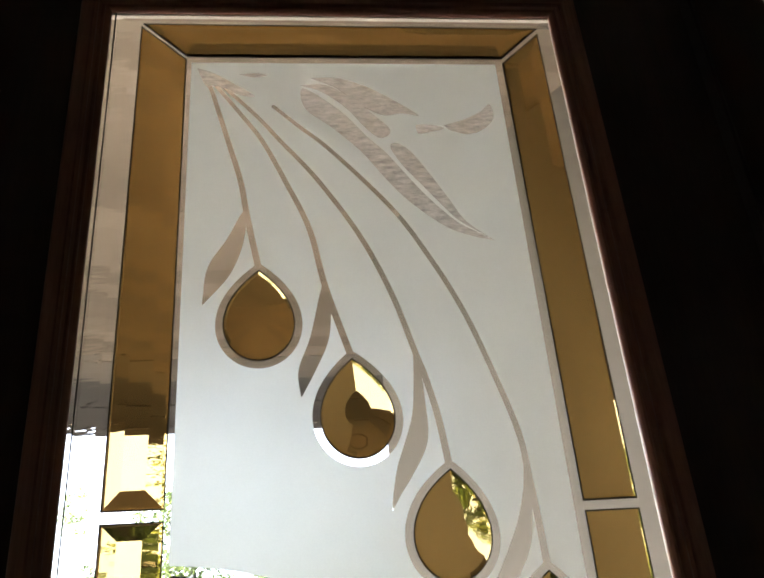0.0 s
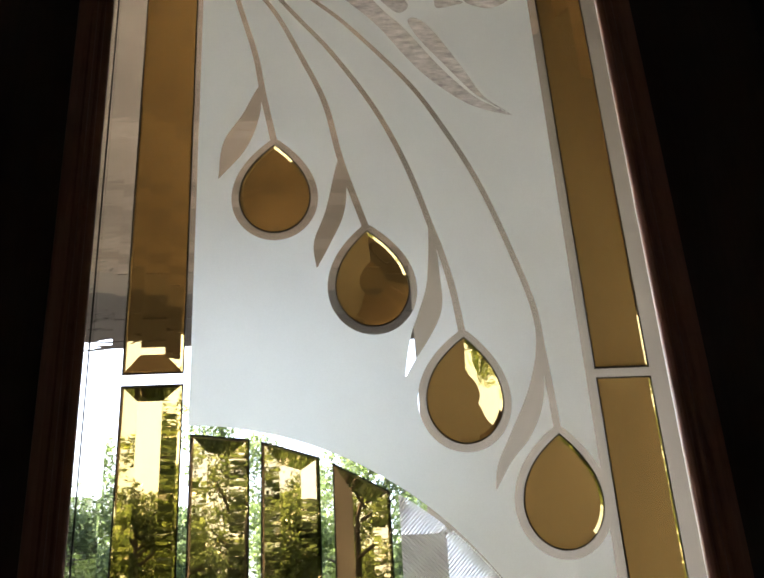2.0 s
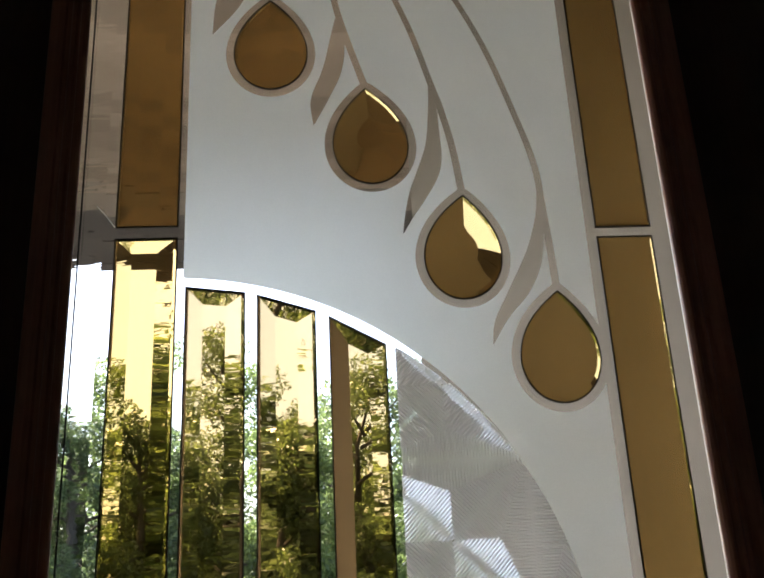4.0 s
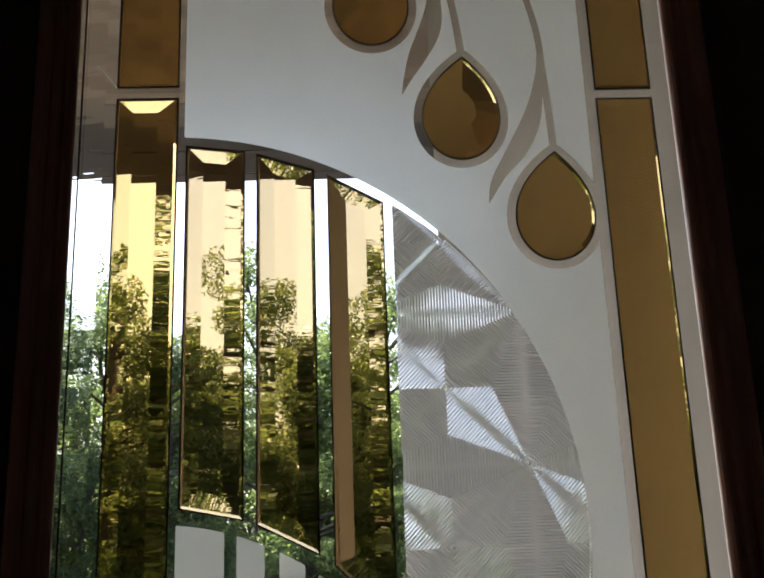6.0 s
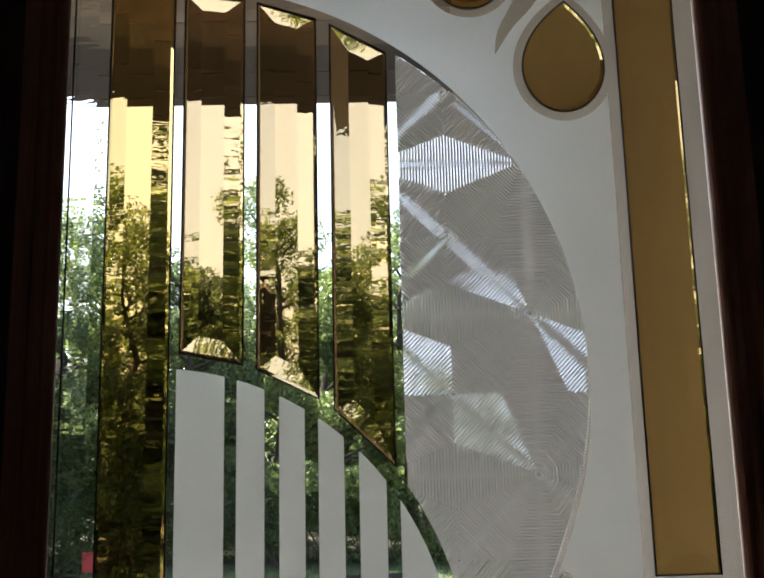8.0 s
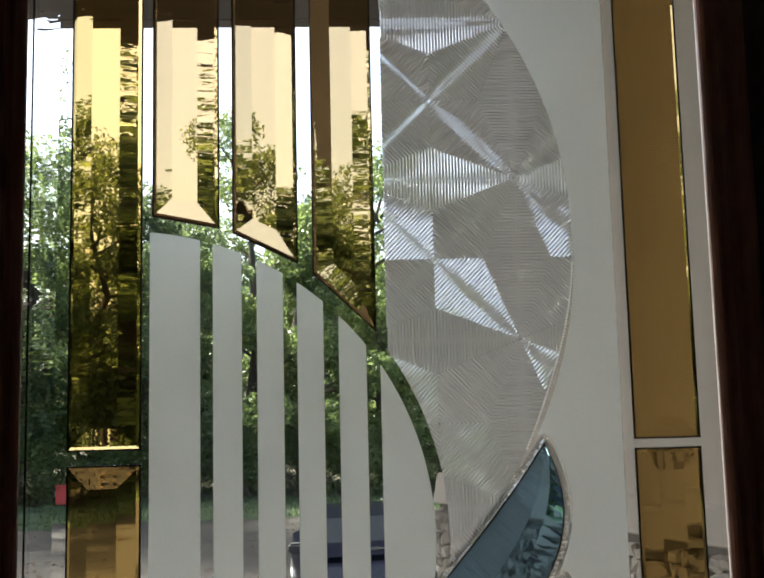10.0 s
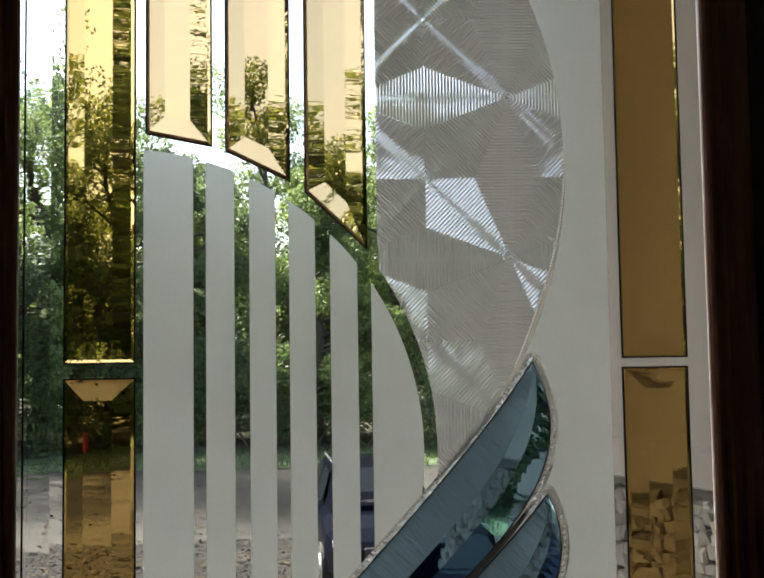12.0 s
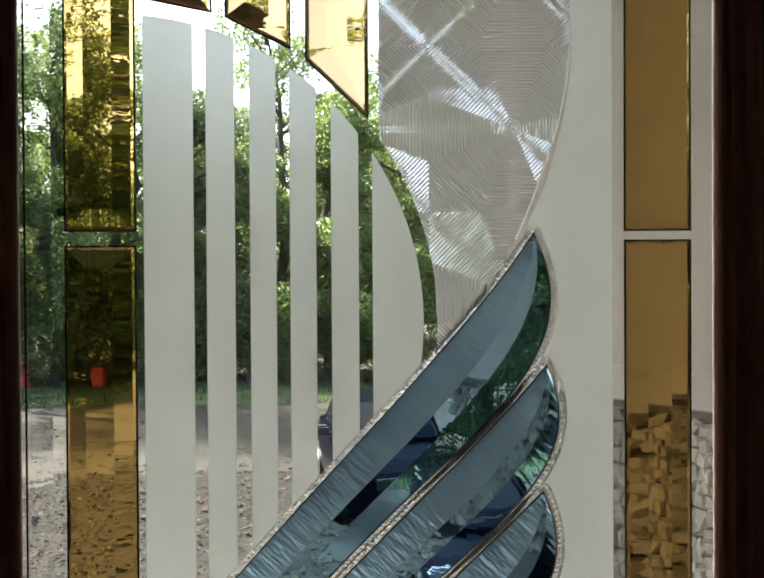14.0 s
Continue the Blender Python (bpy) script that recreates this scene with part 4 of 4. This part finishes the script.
def tree(height, seed, material, count=27000, low=0.06, leaf=0.058, spread=0.34):
    r = random.Random(seed)
    base = tagged(new("tree"), "leafy green deciduous tree at the wood's edge", "tree", "trees behind the drive")
    bm = bmesh.new()
    bend = [Vector((r.uniform(-0.3, 0.3), r.uniform(-0.3, 0.3), height * k / 5)) for k in range(6)]
    bend[0] = Vector((0, 0, 0))
    for k in range(5):
        limb(bm, bend[k], bend[k + 1], 0.17 * (1 - k / 5.6), 0.17 * (1 - (k + 1) / 5.6))
    blobs = []
    for k in range(26):
        h = height * (low + (1 - low) * (k + r.random()) / 26)
        reach = height * spread * math.sqrt(max(0.05, math.sin(math.pi * min(0.98, (h / height) ** 0.8)))) * r.uniform(0.45, 1.0)
        az = r.uniform(0, 2 * math.pi)
        i = min(4, int(h / height * 5))
        root = bend[i].lerp(bend[i + 1], h / height * 5 - i)
        tip = root + Vector((math.cos(az) * reach, math.sin(az) * reach, height * 0.05))
        limb(bm, root - Vector((0, 0, height * 0.05)), tip, 0.045, 0.012, 5)
        blobs.append((*tip, height * r.uniform(0.055, 0.105)))
        blobs.append((*(root.lerp(tip, 0.55)), height * r.uniform(0.05, 0.09)))
    part("trunk", bm, M_BARK, base)
    v, f = leaf_cloud(blobs, count, leaf, seed)
    mesh_object("crown", v, f, material, base)
    return base


protos = [tree(7.2, 3, M_LEAF), tree(6.2, 8, M_LEAF2), tree(8.2, 15, M_LEAF, spread=0.28), tree(5.6, 21, M_LEAF, low=0.08, spread=0.42)]
rr = random.Random(5)
spots = [(-15.5, 21.0, 0), (-12.5, 19.8, 1), (-10.2, 21.5, 2), (-8.3, 19.6, 3), (-6.2, 21.2, 0), (-4.4, 19.9, 1), (-2.6, 21.8, 2), (-1.0, 19.7, 3), (0.9, 21.0, 0), (2.9, 20.0, 1), (5.0, 21.5, 2), (7.5, 20.2, 3),
         (-13.8, 25.0, 2), (-9.2, 25.5, 0), (-5.2, 25.2, 1), (-0.6, 25.8, 0), (3.8, 25.0, 2), (-18.5, 20.5, 3), (-9.4, 18.9, 2), (-7.1, 19.0, 0)]
used = set()
for x, y, k in spots:
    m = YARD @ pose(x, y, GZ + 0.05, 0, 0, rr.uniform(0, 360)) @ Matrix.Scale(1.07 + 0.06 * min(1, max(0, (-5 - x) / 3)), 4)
    if k in used:
        copy_thing(protos[k], m @ Matrix.Scale(1 / protos[k].scale.x, 4))
    else:
        used.add(k)
        protos[k].matrix_world = m
near_tree = tree(12.0, 33, M_LEAF2, count=26000, low=0.5, leaf=0.056, spread=0.25)
near_tree.matrix_world = YARD @ pose(-8.3, 15.9, GZ, 0, 0, 40)


def bush(seed, w, h):
    r = random.Random(seed)
    blobs = [(r.uniform(-w, w), r.uniform(-0.5, 0.5), h * r.uniform(0.15, 0.85), h * r.uniform(0.22, 0.38)) for _ in range(16)]
    v, f = leaf_cloud(blobs, 9000, 0.044, seed)
    ob = tagged(new("bush"), "dense green undergrowth at the wood's edge", "bush", "undergrowth")
    mesh_object("foliage", v, f, M_LEAF if seed % 2 else M_LEAF2, ob)
    bm = bmesh.new()
    for k in range(7):
        limb(bm, (r.uniform(-w, w) * 0.4, 0, 0), (r.uniform(-w, w), r.uniform(-0.3, 0.3), h * 0.7), 0.03, 0.01, 5)
    part("stems", bm, M_BARK, ob)
    return ob


bushes = [bush(41, 1.5, 2.0), bush(42, 1.4, 2.6), bush(43, 1.6, 1.5)]
for i, x in enumerate(np.arange(-17.0, 8.0, 2.1)):
    m = YARD @ pose(x + rr.uniform(-0.4, 0.4), 19.0 + rr.uniform(-0.2, 0.5), GZ + 0.05, 0, 0, rr.uniform(-20, 20) + 180 * (i % 2))
    if i < 3:
        bushes[i].matrix_world = m
    else:
        copy_thing(bushes[i % 3], m @ Matrix.Scale(1 / bushes[i % 3].scale.x, 4))

# dense far woods behind the first trees
rw = random.Random(9)
clumps = [(rw.uniform(-45, 35), rw.uniform(28, 34), rw.uniform(0.3, 7.0), rw.uniform(0.8, 1.5)) for _ in range(640)]
v, f = leaf_cloud(clumps, 130000, 0.175, 12)
woods = tagged(mesh_object("far_woods", v, f, M_LEAF2), "dense dark green woods behind the trees", "woods", kind="stuff")
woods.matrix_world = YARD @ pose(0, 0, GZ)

# red bin by the verge
bm = bmesh.new()
box(bm, (-0.125, -0.13, 0), (0.125, 0.13, 0.37), 0.02)
box(bm, (-0.138, -0.145, 0.372), (0.138, 0.145, 0.41), 0.012)
bin_ = tagged(part("red_box", bm, M_RED), "small red plastic box on the grass verge", "box")
bin_.matrix_world = YARD @ pose(-6.03, 18.45, GZ + 0.045)


# ---- parked car, seen from above its front ----
def loft(bm, stations):
    """Closed skin through cross-sections given as (y, [(x, z) for one half, bottom to top])."""
    rings = []
    for y, half in stations:
        pts = [(-x, z) for x, z in half] + [(x, z) for x, z in reversed(half)]
        rings.append([bm.verts.new((x, y, z)) for x, z in pts])
    n = len(rings[0])
    for r0, r1 in zip(rings, rings[1:]):
        for i in range(n):
            bm.faces.new((r0[i], r0[(i + 1) % n], r1[(i + 1) % n], r1[i]))
    bm.faces.new(rings[0])
    bm.faces.new(rings[-1])


def car():
    base = tagged(new("car"), "dark blue hatchback parked on the gravel below the porch", "car")
    bm = bmesh.new()
    loft(bm, [(y, [(w * 0.86, 0.22), (w, 0.36), (w * 1.01, 0.62), (w * 0.97, t - 0.05), (w * 0.86, t)]) for y, w, t in
              ((-2.05, 0.70, 0.66), (-1.95, 0.80, 0.74), (-1.6, 0.86, 0.84), (-1.05, 0.88, 0.94), (-0.6, 0.89, 0.98), (0.4, 0.90, 1.00), (1.3, 0.89, 1.00), (1.85, 0.86, 0.96), (2.05, 0.78, 0.80))])
    part("body", bm, M_CARPAINT, base, smooth=False)
    bm = bmesh.new()
    loft(bm, [(y, [(w, z0), (w * 0.98, z0 + 0.02), (w1, z1 - 0.05), (w1 * 0.9, z1)]) for y, w, z0, w1, z1 in
              ((-0.98, 0.72, 0.94, 0.70, 1.02), (-0.25, 0.76, 0.98, 0.60, 1.44), (0.5, 0.77, 1.0, 0.61, 1.49), (1.2, 0.76, 1.0, 0.60, 1.46), (1.75, 0.72, 0.98, 0.58, 1.12))])
    part("cabin", bm, M_CARPAINT, base)
    # glazing, set slightly proud of the cabin
    def pane(name, pts):
        bm = bmesh.new()
        vs = [bm.verts.new(p) for p in pts]
        f = bm.faces.new(vs)
        res = bmesh.ops.extrude_face_region(bm, geom=[f])
        nrm = (Vector(pts[1]) - Vector(pts[0])).cross(Vector(pts[2]) - Vector(pts[0])).normalized()
        for el in res["geom"]:
            if isinstance(el, bmesh.types.BMVert):
                el.co += nrm * 0.012
        return part(name, bm, M_CARGLASS, base)
    pane("windscreen", ((-0.66, -0.93, 1.03), (0.66, -0.93, 1.03), (0.53, -0.27, 1.425), (-0.53, -0.27, 1.425)))
    pane("rear_window", ((0.60, 1.73, 1.10), (-0.60, 1.73, 1.10), (-0.53, 1.30, 1.42), (0.53, 1.30, 1.42)))
    for sx in (-1, 1):
        for y0, y1 in ((-0.45, 0.45), (0.52, 1.25)):
            q = ((sx * 0.768, y0, 1.03), (sx * 0.768, y1, 1.03), (sx * 0.635, y1 - 0.03, 1.40), (sx * 0.635, y0 + (0.25 if y0 < 0 else 0.0), 1.40))
            pane("side_window", q if sx > 0 else q[::-1])
        bm = bmesh.new()
        box(bm, (sx * 0.98 - 0.10, -0.52, 1.00), (sx * 0.98 + 0.10, -0.40, 1.15), 0.03)
        box(bm, (sx * 0.86 - 0.06, -0.48, 1.01), (sx * 0.86 + 0.06, -0.44, 1.05), 0.008)
        part("mirror", bm, M_RUBBER, base, "black door mirror")
        bm = bmesh.new()
        box(bm, (sx * 0.57 - 0.018, -0.2, 1.475), (sx * 0.57 + 0.018, 1.2, 1.51), 0.008)
        part("roof_rail", bm, M_CHROME, base, "bright metal roof rail")
        bm = bmesh.new()
        box(bm, (sx * 0.62 - 0.17, -2.02, 0.66), (sx * 0.62 + 0.17, -1.86, 0.80), 0.03)
        part("headlight", bm, M_LAMP, base, "clear headlight")
        for wy in (-1.3, 1.3):
            bm = bmesh.new()
            bmesh.ops.create_cone(bm, cap_ends=True, segments=24, radius1=0.31, radius2=0.31, depth=0.2, matrix=pose(sx * 0.80, wy, 0.31, 0, 90, 0))
            wheel = part("wheel", bm, M_RUBBER, base)
            bm = bmesh.new()
            bmesh.ops.create_cone(bm, cap_ends=True, segments=20, radius1=0.2, radius2=0.17, depth=0.03, matrix=pose(sx * 0.905, wy, 0.31, 0, 90 * sx, 0))
            part("rim", bm, M_CHROME, wheel)
    box_part("bumper", (-0.72, -2.12, 0.28), (0.72, -1.98, 0.52), M_CARPAINT, base, bevel=0.03)
    box_part("grille", (-0.4, -2.075, 0.55), (0.4, -2.03, 0.68), M_RUBBER, base, "black grille", bevel=0.01)
    for sx in (-1, 1):
        bm = bmesh.new()
        limb(bm, (sx * 0.1 - 0.3, -0.93, 1.045), (sx * 0.1 + 0.25, -0.86, 1.10), 0.012, 0.008, 6)
        part("wiper", bm, M_RUBBER, base)
    return base


parked = car()
parked.matrix_world = pose(0.12, 12.7, YZ, 0, 0, 8)

# ---- stone veneer on the base of the porch wall, stone by stone ----
rs = random.Random(77)
stones = []
for k in range(5):
    bm = bmesh.new()
    bmesh.ops.create_cube(bm, size=1.0)
    bmesh.ops.bevel(bm, geom=list(bm.edges), offset=0.2, segments=1, affect='EDGES')
    for vtx in bm.verts:
        vtx.co += Vector((rs.uniform(-0.12, 0.12), rs.uniform(-0.10, 0.10), rs.uniform(-0.12, 0.12)))
    bmesh.ops.recalc_face_normals(bm, faces=bm.faces)
    me = bpy.data.meshes.new("stone")
    bm.to_mesh(me)
    bm.free()
    me.materials.append(M_STONE)
    stones.append(me)
rest_v, rest_f = [], []
z = -0.06
while z < 0.52:
    h = min(rs.uniform(0.032, 0.052), 0.560 - z)
    x = -0.03 + rs.uniform(0, 0.06)
    while x < wlen - 0.1:
        w = rs.uniform(0.022, 0.046)
        m = Matrix.LocRotScale((x + w / 2, -0.030 - rs.uniform(0, 0.010), z + h / 2 + rs.uniform(-0.012, 0.012)), Euler((0, rs.uniform(-0.4, 0.4), rs.uniform(-0.08, 0.08))), (w * 1.1, rs.uniform(0.05, 0.07), h * 1.12))
        me = rs.choice(stones)
        if x < 1.0:
            st = new("stone", me)
            st.parent = angled
            st.matrix_basis = m
        else:
            k = len(rest_v)
            rest_v += [tuple(m @ vtx.co) for vtx in me.vertices]
            rest_f += [tuple(k + i for i in p.vertices) for p in me.polygons]
        x += w
    z += h
tagged(mesh_object("stones", rest_v, rest_f, M_STONE, angled), kind="stuff")
